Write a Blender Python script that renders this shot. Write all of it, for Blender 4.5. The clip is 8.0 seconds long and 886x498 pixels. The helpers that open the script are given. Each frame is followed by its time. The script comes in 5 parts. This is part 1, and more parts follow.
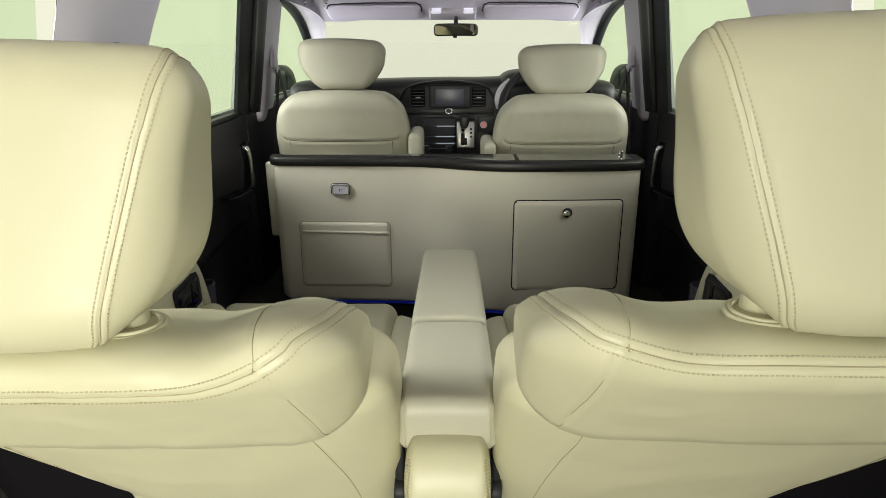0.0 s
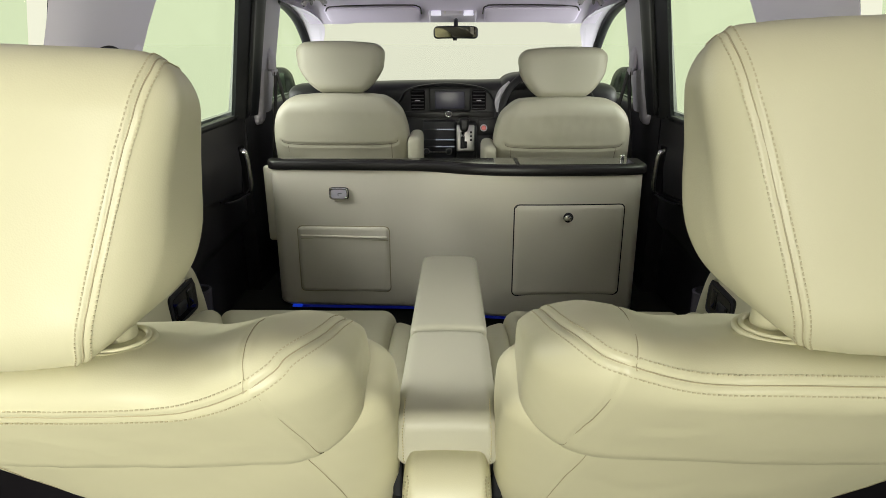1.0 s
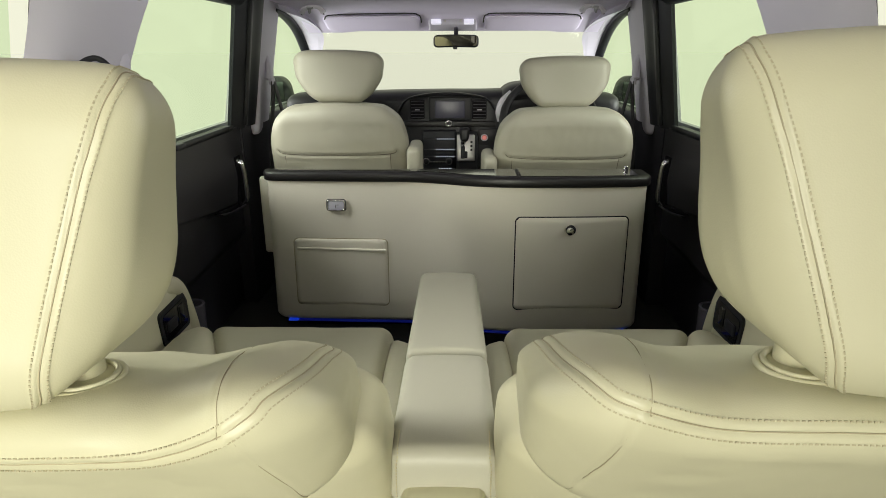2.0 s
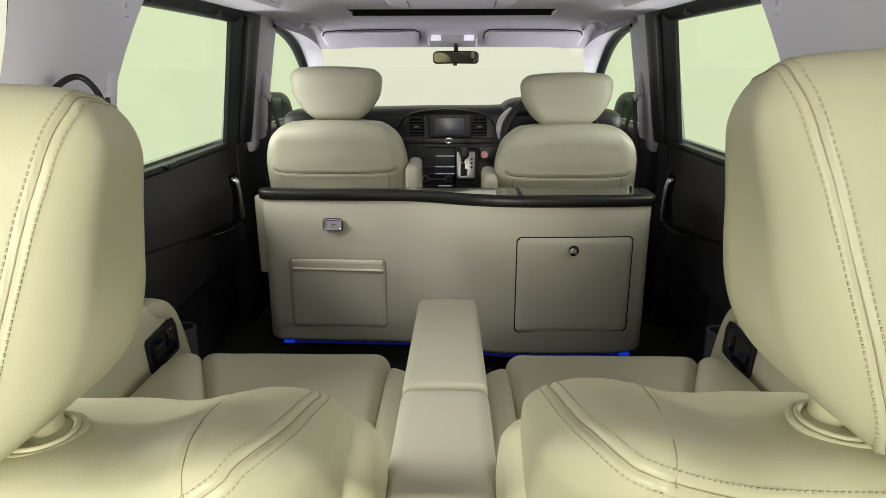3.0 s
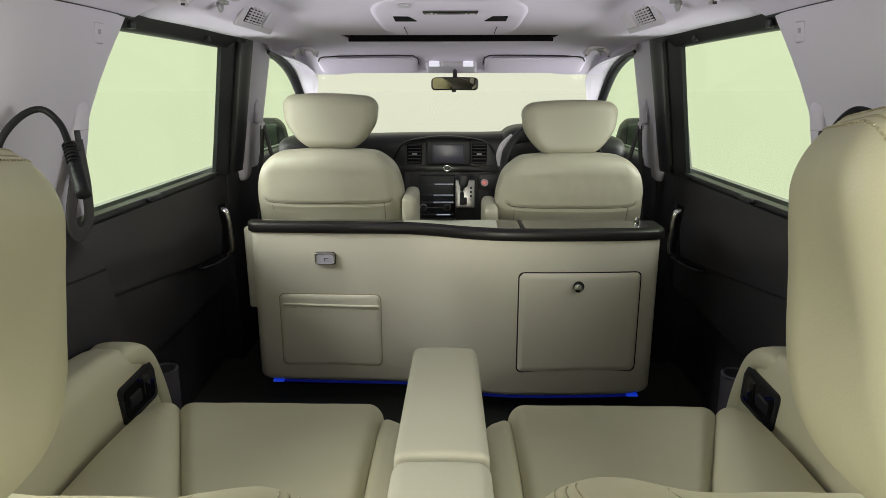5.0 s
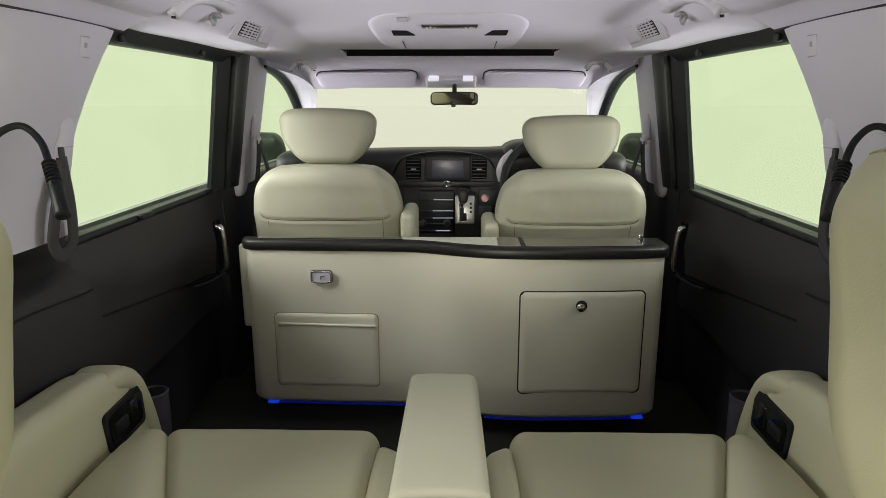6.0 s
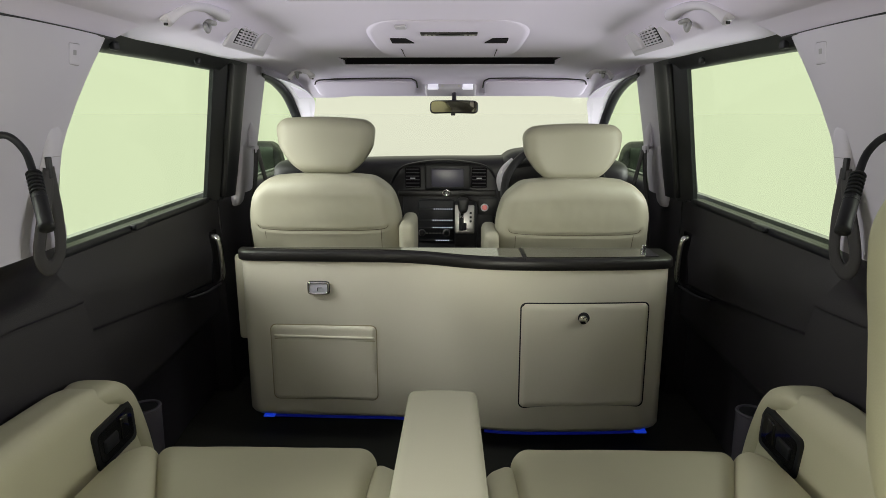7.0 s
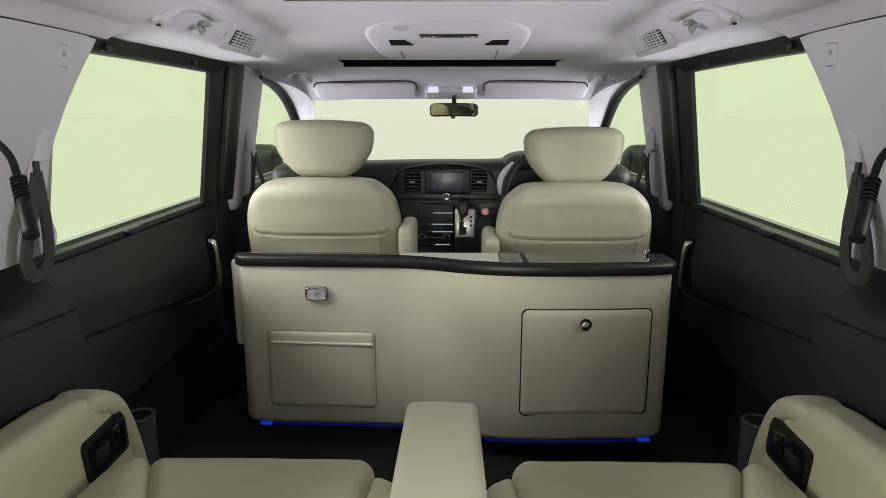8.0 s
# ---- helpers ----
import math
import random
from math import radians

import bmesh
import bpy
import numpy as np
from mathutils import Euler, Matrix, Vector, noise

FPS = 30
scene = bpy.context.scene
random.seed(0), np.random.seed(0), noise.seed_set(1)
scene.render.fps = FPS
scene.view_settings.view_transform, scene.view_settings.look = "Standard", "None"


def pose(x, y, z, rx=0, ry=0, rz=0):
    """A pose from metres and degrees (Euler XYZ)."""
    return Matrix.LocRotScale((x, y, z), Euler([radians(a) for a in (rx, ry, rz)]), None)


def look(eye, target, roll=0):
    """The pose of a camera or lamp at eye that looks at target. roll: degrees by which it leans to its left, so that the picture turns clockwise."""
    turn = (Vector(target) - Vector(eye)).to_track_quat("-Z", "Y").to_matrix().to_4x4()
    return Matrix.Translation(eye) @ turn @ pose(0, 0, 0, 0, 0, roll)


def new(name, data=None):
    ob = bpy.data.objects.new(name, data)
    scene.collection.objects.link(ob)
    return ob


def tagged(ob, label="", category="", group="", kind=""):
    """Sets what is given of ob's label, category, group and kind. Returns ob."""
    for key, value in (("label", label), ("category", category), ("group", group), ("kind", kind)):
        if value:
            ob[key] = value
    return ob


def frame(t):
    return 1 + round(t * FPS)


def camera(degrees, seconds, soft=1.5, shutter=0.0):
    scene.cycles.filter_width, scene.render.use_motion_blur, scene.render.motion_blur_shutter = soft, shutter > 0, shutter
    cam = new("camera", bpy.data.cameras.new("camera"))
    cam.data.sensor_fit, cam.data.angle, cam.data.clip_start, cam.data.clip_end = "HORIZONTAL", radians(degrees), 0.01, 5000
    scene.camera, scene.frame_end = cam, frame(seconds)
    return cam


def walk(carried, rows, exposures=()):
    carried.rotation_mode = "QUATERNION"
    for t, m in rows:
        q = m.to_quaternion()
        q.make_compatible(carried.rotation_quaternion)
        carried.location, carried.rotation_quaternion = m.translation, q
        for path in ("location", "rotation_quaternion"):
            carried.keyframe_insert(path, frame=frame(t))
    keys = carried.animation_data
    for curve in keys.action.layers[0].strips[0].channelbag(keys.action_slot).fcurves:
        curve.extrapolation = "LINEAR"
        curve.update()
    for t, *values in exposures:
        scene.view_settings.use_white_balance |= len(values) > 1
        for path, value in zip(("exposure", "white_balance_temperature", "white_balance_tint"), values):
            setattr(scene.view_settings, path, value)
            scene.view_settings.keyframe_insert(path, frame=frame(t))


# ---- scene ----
cam = camera(72.0, 8.0, 0.8)
PATH = [
    (0, (0.006, -0.047, 0.957), (-0.027, 1.842, 0.299), -0.2),
    (0.5, (0.006, -0.041, 0.958), (-0.027, 1.847, 0.301), -0.15),
    (1, (0.006, -0.024, 0.959), (-0.026, 1.866, 0.307), -0.13),
    (1.5, (0.008, -0.002, 0.960), (-0.026, 1.891, 0.315), -0.12),
    (3, (0.012, 0.074, 0.965), (-0.025, 1.986, 0.379), -0.1),
    (3.5, (0.012, 0.101, 0.968), (-0.024, 2.018, 0.399), -0.08),
    (4, (0.013, 0.123, 0.971), (-0.023, 2.043, 0.415), -0.06),
    (4.5, (0.013, 0.144, 0.974), (-0.022, 2.07, 0.435), -0.03),
    (6, (0.015, 0.209, 0.978), (-0.02, 2.152, 0.502), 0.0),
    (6.5, (0.015, 0.225, 0.978), (-0.02, 2.171, 0.519), 0.0),
    (7, (0.016, 0.239, 0.978), (-0.019, 2.187, 0.528), 0.0),
    (7.5, (0.016, 0.253, 0.978), (-0.019, 2.203, 0.533), 0.0),
    (8, (0.017, 0.266, 0.978), (-0.019, 2.216, 0.537), 0.0),
]
walk(cam, [(t, look(eye, target, roll)) for t, eye, target, roll in PATH])

# ---------------------------------------------------------------- light
world = bpy.data.worlds.new("studio")
scene.world = world
world.use_nodes = True
wn = world.node_tree.nodes
wn["Background"].inputs["Color"].default_value = (1.0, 1.0, 0.79, 1)
wn["Background"].inputs["Strength"].default_value = 0.90


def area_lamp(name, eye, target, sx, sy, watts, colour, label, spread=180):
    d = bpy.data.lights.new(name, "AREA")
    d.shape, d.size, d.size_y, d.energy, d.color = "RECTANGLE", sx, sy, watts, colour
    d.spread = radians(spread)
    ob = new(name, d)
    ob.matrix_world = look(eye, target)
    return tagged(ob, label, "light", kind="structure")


area_lamp("unseen_softbox", (-0.40, -2.6, 0.80), (-0.52, 0.45, 0.62), 0.8, 0.9, 10.5, (1.0, 0.98, 0.84), "gridded studio softbox behind the open tailgate", 55)
area_lamp("unseen_softbox", (0.2, -4.2, 1.65), (0.1, 1.7, 0.45), 1.8, 1.2, 50, (1.0, 0.98, 0.88), "large studio softbox behind the open tailgate")
# Unseen lamps added at both sides: low ones lift the ceiling, high ones the cabinet.
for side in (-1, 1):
    area_lamp("unseen_softbox", (side * 2.6, 2.4, 0.50), (0.0, 2.1, 1.15), 1.5, 1.7, 100, (0.97, 0.95, 0.98), "low unseen softbox added beside the vehicle to brighten the ceiling")
    area_lamp("unseen_softbox", (side * 2.2, 0.72, 1.95), (-0.1 * side, 1.7, 0.38), 1.5, 1.1, 88 - 26 * side, (0.98, 0.97, 0.94), "high unseen softbox added beside the vehicle to brighten the cabinet")


# ---------------------------------------------------------------- materials
def material(name, colour, rough=0.5, metal=0.0, vary=0.08, grain=600.0, bump=0.05, stain=3.0, coat=0.0, emit=None, power=0.0, spec=0.5, second=None):
    m = bpy.data.materials.new(name)
    m.use_nodes = True
    nt = m.node_tree
    b = nt.nodes["Principled BSDF"]
    b.inputs["Roughness"].default_value = rough
    b.inputs["Metallic"].default_value = metal
    b.inputs["Specular IOR Level"].default_value = spec
    b.inputs["Coat Weight"].default_value = coat
    co = nt.nodes.new("ShaderNodeTexCoord")
    big = nt.nodes.new("ShaderNodeTexNoise")
    big.inputs["Scale"].default_value = stain
    big.inputs["Detail"].default_value = 5
    nt.links.new(co.outputs["Object"], big.inputs["Vector"])
    mix = nt.nodes.new("ShaderNodeMix")
    mix.data_type = "RGBA"
    c2 = second or tuple(c * (1 - vary) for c in colour)
    mix.inputs["A"].default_value = (*[min(1, c * (1 + vary * 0.5)) for c in colour], 1)
    mix.inputs["B"].default_value = (*c2, 1)
    nt.links.new(big.outputs["Fac"], mix.inputs["Factor"])
    nt.links.new(mix.outputs["Result"], b.inputs["Base Color"])
    if bump > 0:
        fine = nt.nodes.new("ShaderNodeTexNoise" if grain > 900 else "ShaderNodeTexVoronoi")
        fine.inputs["Scale"].default_value = grain
        nt.links.new(co.outputs["Object"], fine.inputs["Vector"])
        bp = nt.nodes.new("ShaderNodeBump")
        bp.inputs["Strength"].default_value = bump
        bp.inputs["Distance"].default_value = 0.0006
        nt.links.new(fine.outputs[0], bp.inputs["Height"])
        nt.links.new(bp.outputs["Normal"], b.inputs["Normal"])
        rr = nt.nodes.new("ShaderNodeMapRange")
        rr.inputs["To Min"].default_value = max(0.03, rough - 0.07)
        rr.inputs["To Max"].default_value = min(1, rough + 0.07)
        nt.links.new(big.outputs["Fac"], rr.inputs["Value"])
        nt.links.new(rr.outputs["Result"], b.inputs["Roughness"])
    if emit:
        b.inputs["Emission Color"].default_value = (*emit, 1)
        b.inputs["Emission Strength"].default_value = power
    return m


def glass(name, tint, gloss=0.05):
    m = bpy.data.materials.new(name)
    m.use_nodes = True
    nt = m.node_tree
    nt.nodes.clear()
    out = nt.nodes.new("ShaderNodeOutputMaterial")
    tr = nt.nodes.new("ShaderNodeBsdfTransparent")
    tr.inputs["Color"].default_value = (*tint, 1)
    gl = nt.nodes.new("ShaderNodeBsdfGlossy")
    gl.inputs["Roughness"].default_value = 0.02
    lw = nt.nodes.new("ShaderNodeLayerWeight")
    lw.inputs["Blend"].default_value = 0.25
    fr = nt.nodes.new("ShaderNodeMapRange")
    fr.inputs["To Min"].default_value = gloss * 0.5
    fr.inputs["To Max"].default_value = gloss * 6
    nt.links.new(lw.outputs["Facing"], fr.inputs["Value"])
    mx = nt.nodes.new("ShaderNodeMixShader")
    nt.links.new(fr.outputs[0], mx.inputs[0])
    nt.links.new(tr.outputs[0], mx.inputs[1])
    nt.links.new(gl.outputs[0], mx.inputs[2])
    nt.links.new(mx.outputs[0], out.inputs["Surface"])
    return m


LEATHER = material("cream_leather", (0.60, 0.575, 0.390), 0.42, vary=0.05, grain=750, bump=0.10, stain=4)
LEATHER_B = material("greige_leather", (0.598, 0.578, 0.412), 0.45, vary=0.05, grain=750, bump=0.12, stain=4)
# Cream leather darkened in colour, for the weaker light on the armrest top.
LEATHER_C_SHADED = material("console_leather_shaded", (0.44, 0.428, 0.33), 0.48, vary=0.05, grain=750, bump=0.12, stain=4)
# Same cream leather, with the dimmer light on the front seats put into its colour.
LEATHER_F_SHADED = material("front_seat_leather_shaded", (0.355, 0.345, 0.265), 0.45, vary=0.05, grain=750, bump=0.12, stain=4)
PANEL = material("cabinet_leatherette", (0.77, 0.74, 0.62), 0.34, vary=0.05, grain=900, bump=0.07, stain=3)
SLAT = material("grey_slat", (0.06, 0.06, 0.065), 0.5, vary=0.1, bump=0)
SEAM_DARK = material("dark_seam", (0.10, 0.085, 0.06), 0.8, bump=0)
SILVER = material("silver_plastic", (0.62, 0.62, 0.66), 0.25, vary=0.1, bump=0, coat=0.3)
MATTE = material("matte_black", (0.007, 0.006, 0.008), 0.9, vary=0.2, bump=0, spec=0.12)
THREAD = material("stitch_thread", (0.50, 0.455, 0.30), 0.8, bump=0)
SEAM = material("seam_thread", (0.44, 0.39, 0.25), 0.7, bump=0)
HEADLINER = material("headliner_fabric", (0.74, 0.69, 0.83), 0.9, vary=0.05, grain=1500, bump=0.25, stain=2)
TRIM_LIGHT = material("light_grey_trim", (0.54, 0.52, 0.585), 0.55, vary=0.05, grain=700, bump=0.08, stain=2)
TRIM_DARK = material("dark_door_trim", (0.021, 0.0195, 0.0245), 0.50, vary=0.2, grain=650, bump=0.25, stain=3)
RUBBER = material("black_frame", (0.014, 0.015, 0.018), 0.5, vary=0.2, grain=1200, bump=0.05, stain=8, spec=0.35)
DASH = material("dash_plastic", (0.018, 0.018, 0.020), 0.5, vary=0.2, grain=700, bump=0.2, stain=5)
GLOSSBLACK = material("piano_black", (0.012, 0.012, 0.012), 0.08, vary=0.1, bump=0, coat=0.6)
EDGE = material("dark_edge_trim", (0.009, 0.008, 0.008), 0.42, vary=0.2, grain=1200, bump=0.1)
CARPET = material("dark_carpet", (0.006, 0.006, 0.005), 0.95, vary=0.6, grain=1800, bump=1.0, stain=16, second=(0.021, 0.023, 0.017))
CHROME = material("chrome", (0.82, 0.82, 0.84), 0.08, metal=1.0, vary=0.02, bump=0)
HANDLE = material("handle_chrome", (0.80, 0.80, 0.82), 0.2, metal=1.0, vary=0.02, bump=0)
SATIN = material("satin_silver", (0.55, 0.54, 0.52), 0.32, metal=0.8, vary=0.05, bump=0)
SCREEN = material("screen_glass", (0.035, 0.035, 0.05), 0.32, vary=0.1, bump=0, emit=(0.18, 0.17, 0.26), power=0.06)
BUTTON = material("lit_button", (0.5, 0.5, 0.55), 0.4, bump=0, emit=(0.8, 0.82, 1.0), power=0.8)
RED = material("start_button_red", (0.45, 0.12, 0.12), 0.35, bump=0, emit=(1.0, 0.35, 0.3), power=0.35)
LED = material("blue_led", (0.05, 0.1, 0.6), 0.4, bump=0, emit=(0.010, 0.018, 1.0), power=0.045)
LED_CORNER = material("blue_corner_led", (0.05, 0.1, 0.6), 0.4, bump=0, emit=(0.010, 0.07, 1.0), power=0.32)
LAMPGLOW = material("map_lamp_lens", (0.8, 0.8, 0.85), 0.3, bump=0, emit=(0.82, 0.80, 1.0), power=0.5)
CLOCKFACE = material("clock_face", (0.62, 0.62, 0.70), 0.25, bump=0)
CUP = material("grey_cup_plastic", (0.085, 0.08, 0.105), 0.45, vary=0.15, grain=700, bump=0.1, stain=6)
PAINT = material("body_shell", (0.30, 0.30, 0.31), 0.45, bump=0.02)
GROUND = material("studio_floor_paint", (0.985, 0.985, 0.985), 0.6, vary=0.01, grain=300, bump=0.05, stain=0.6)
BLOCKER_PAINT = material("light_blocker_paint", (0.10, 0.10, 0.095), 0.85, vary=0.1, grain=300, bump=0.05, stain=0.8)
GLASS_SIDE = glass("green_glass", (0.885, 0.95, 0.85), 0.008)
GLASS_FRONT = glass("windscreen_glass", (0.94, 0.95, 0.94), 0.008)
ROOFGLASS = material("dark_roof_glass", (0.030, 0.010, 0.022), 0.12, vary=0.1, bump=0)
MIRROR_DARK = material("dark_mirror", (0.02, 0.025, 0.02), 0.3, metal=1.0, vary=0.02, bump=0)
MIRROR = material("mirror_silver", (0.42, 0.40, 0.33), 0.02, metal=1.0, vary=0.02, bump=0)
BELT = material("belt_webbing", (0.03, 0.028, 0.028), 0.7, vary=0.2, grain=1500, bump=0.4)


# ---------------------------------------------------------------- mesh tools
def mesh_part(name, verts, faces, mat, parent=None, label="", smooth=True, sharp=None):
    me = bpy.data.meshes.new(name)
    me.from_pydata([tuple(map(float, v)) for v in verts], [], [tuple(map(int, f)) for f in faces])
    me.materials.append(mat)
    if len(verts) < 40000:
        bm = bmesh.new()
        bm.from_mesh(me)
        bmesh.ops.recalc_face_normals(bm, faces=bm.faces)
        bm.to_mesh(me)
        bm.free()
    if smooth:
        me.shade_smooth()
        if sharp:
            me.set_sharp_from_angle(angle=radians(sharp))
    ob = new(name, me)
    ob.parent = parent
    if label:
        ob["label"] = label
    return ob


def part(name, bm, mat, parent=None, label="", sharp=35):
    bmesh.ops.recalc_face_normals(bm, faces=bm.faces)
    me = bpy.data.meshes.new(name)
    bm.to_mesh(me)
    bm.free()
    me.materials.append(mat)
    me.shade_smooth()
    me.set_sharp_from_angle(angle=radians(sharp))
    ob = new(name, me)
    ob.parent = parent
    if label:
        ob["label"] = label
    return ob


def thing(name, at, label, category, group="", kind=""):
    """An Empty at the thing's base."""
    ob = new(name)
    ob.location = at
    ob.empty_display_size = 0.05
    bpy.context.view_layer.update()
    return tagged(ob, label, category, group, kind)


def own(root):
    """Keeps the parts, modelled in world metres, where they are under their thing."""
    bpy.context.view_layer.update()
    inv = root.matrix_world.inverted()
    for o in root.children:
        o.matrix_parent_inverse = inv
    return root


def bevel_box(c, h, r=0.005, seg=3, rot=None):
    bm = bmesh.new()
    bmesh.ops.create_cube(bm, size=2.0)
    bmesh.ops.scale(bm, vec=h, verts=bm.verts)
    if r > 0:
        bmesh.ops.bevel(bm, geom=list(bm.edges), offset=min(r, min(h) * 0.95), segments=seg, affect="EDGES", profile=0.5)
    m = Matrix.Translation(c) @ (rot or Matrix.Identity(4))
    bmesh.ops.transform(bm, matrix=m, verts=bm.verts)
    return bm


def cyl(c, r, depth, axis="y", r2=None, seg=24, bev=0.0):
    bm = bmesh.new()
    bmesh.ops.create_cone(bm, cap_ends=True, segments=seg, radius1=r, radius2=r if r2 is None else r2, depth=depth)
    if bev:
        rim = [e for e in bm.edges if abs(abs(e.verts[0].co.z) - depth / 2) < 1e-6 and abs(e.verts[0].co.z - e.verts[1].co.z) < 1e-6]
        bmesh.ops.bevel(bm, geom=rim, offset=bev, segments=2, affect="EDGES", profile=0.5)
    rot = {"x": Euler((0, radians(90), 0)), "y": Euler((radians(-90), 0, 0)), "z": Euler((0, 0, 0))}[axis].to_matrix().to_4x4()
    bmesh.ops.transform(bm, matrix=Matrix.Translation(c) @ rot, verts=bm.verts)
    return bm


def ring(c, R, r, axis="y", sx=1.0, sz=1.0, n=40, k=10):
    v, f = [], []
    for i in range(n):
        a = 2 * math.pi * i / n
        for j in range(k):
            b = 2 * math.pi * j / k
            d = R + r * math.cos(b)
            p = (d * math.cos(a) * sx, r * math.sin(b), d * math.sin(a) * sz)
            p = {"y": p, "z": (p[0], p[2], p[1]), "x": (p[1], p[0], p[2])}[axis]
            v.append((c[0] + p[0], c[1] + p[1], c[2] + p[2]))
            f.append((i * k + j, ((i + 1) % n) * k + j, ((i + 1) % n) * k + (j + 1) % k, i * k + (j + 1) % k))
    return v, f


def smooth_line(pts, n):
    """A Catmull-Rom line through pts with n points in all."""
    p = [Vector(q) for q in pts]
    p = [2 * p[0] - p[1]] + p + [2 * p[-1] - p[-2]]
    out = []
    for i in range(n):
        s = i / (n - 1) * (len(p) - 3)
        k = min(int(s), len(p) - 4)
        t = s - k
        a, b, c, d = p[k:k + 4]
        out.append(0.5 * ((2 * b) + (c - a) * t + (2 * a - 5 * b + 4 * c - d) * t * t + (3 * b - a - 3 * c + d) * t ** 3))
    return out


def tube(pts, rx, rz=None, k=10, n=40, up=(0, 0, 1), power=1.0, taper=None):
    """A rounded bar along a smooth line: half widths rx across and rz along up."""
    rz = rz or rx
    line = smooth_line(pts, n)
    v, f = [], []
    for i, p in enumerate(line):
        t = (line[min(i + 1, n - 1)] - line[max(i - 1, 0)]).normalized()
        side = t.cross(Vector(up)).normalized()
        top = side.cross(t)
        s = taper(i / (n - 1)) if taper else 1.0
        for j in range(k):
            a = 2 * math.pi * (j + 0.5) / k
            ca, sa = math.cos(a), math.sin(a)
            ca, sa = math.copysign(abs(ca) ** power, ca), math.copysign(abs(sa) ** power, sa)
            v.append(p + side * (ca * rx * s) + top * (sa * rz * s))
    for i in range(n - 1):
        for j in range(k):
            f.append((i * k + j, i * k + (j + 1) % k, (i + 1) * k + (j + 1) % k, (i + 1) * k + j))
    f.append(tuple(range(k)))
    f.append(tuple(range((n - 1) * k, n * k))[::-1])
    return v, f


def slab(fn, nu, nv, back):
    """A sheet fn(u, v) with u, v in 0..1, thickened by the vector back."""
    v, f = [], []
    back = Vector(back)
    for side in (0, 1):
        for i in range(nu + 1):
            for j in range(nv + 1):
                p = Vector(fn(i / nu, j / nv))
                v.append(p + back if side else p)
    n = (nu + 1) * (nv + 1)
    at = lambda i, j: i * (nv + 1) + j
    for i in range(nu):
        for j in range(nv):
            q = (at(i, j), at(i + 1, j), at(i + 1, j + 1), at(i, j + 1))
            f.append(q)
            f.append(tuple(x + n for x in q[::-1]))
    rim = [at(i, 0) for i in range(nu)] + [at(nu, j) for j in range(nv)] + [at(i, nv) for i in range(nu, 0, -1)] + [at(0, j) for j in range(nv, 0, -1)]
    for a, b in zip(rim, rim[1:] + rim[:1]):
        f.append((a, a + n, b + n, b))
    return v, f


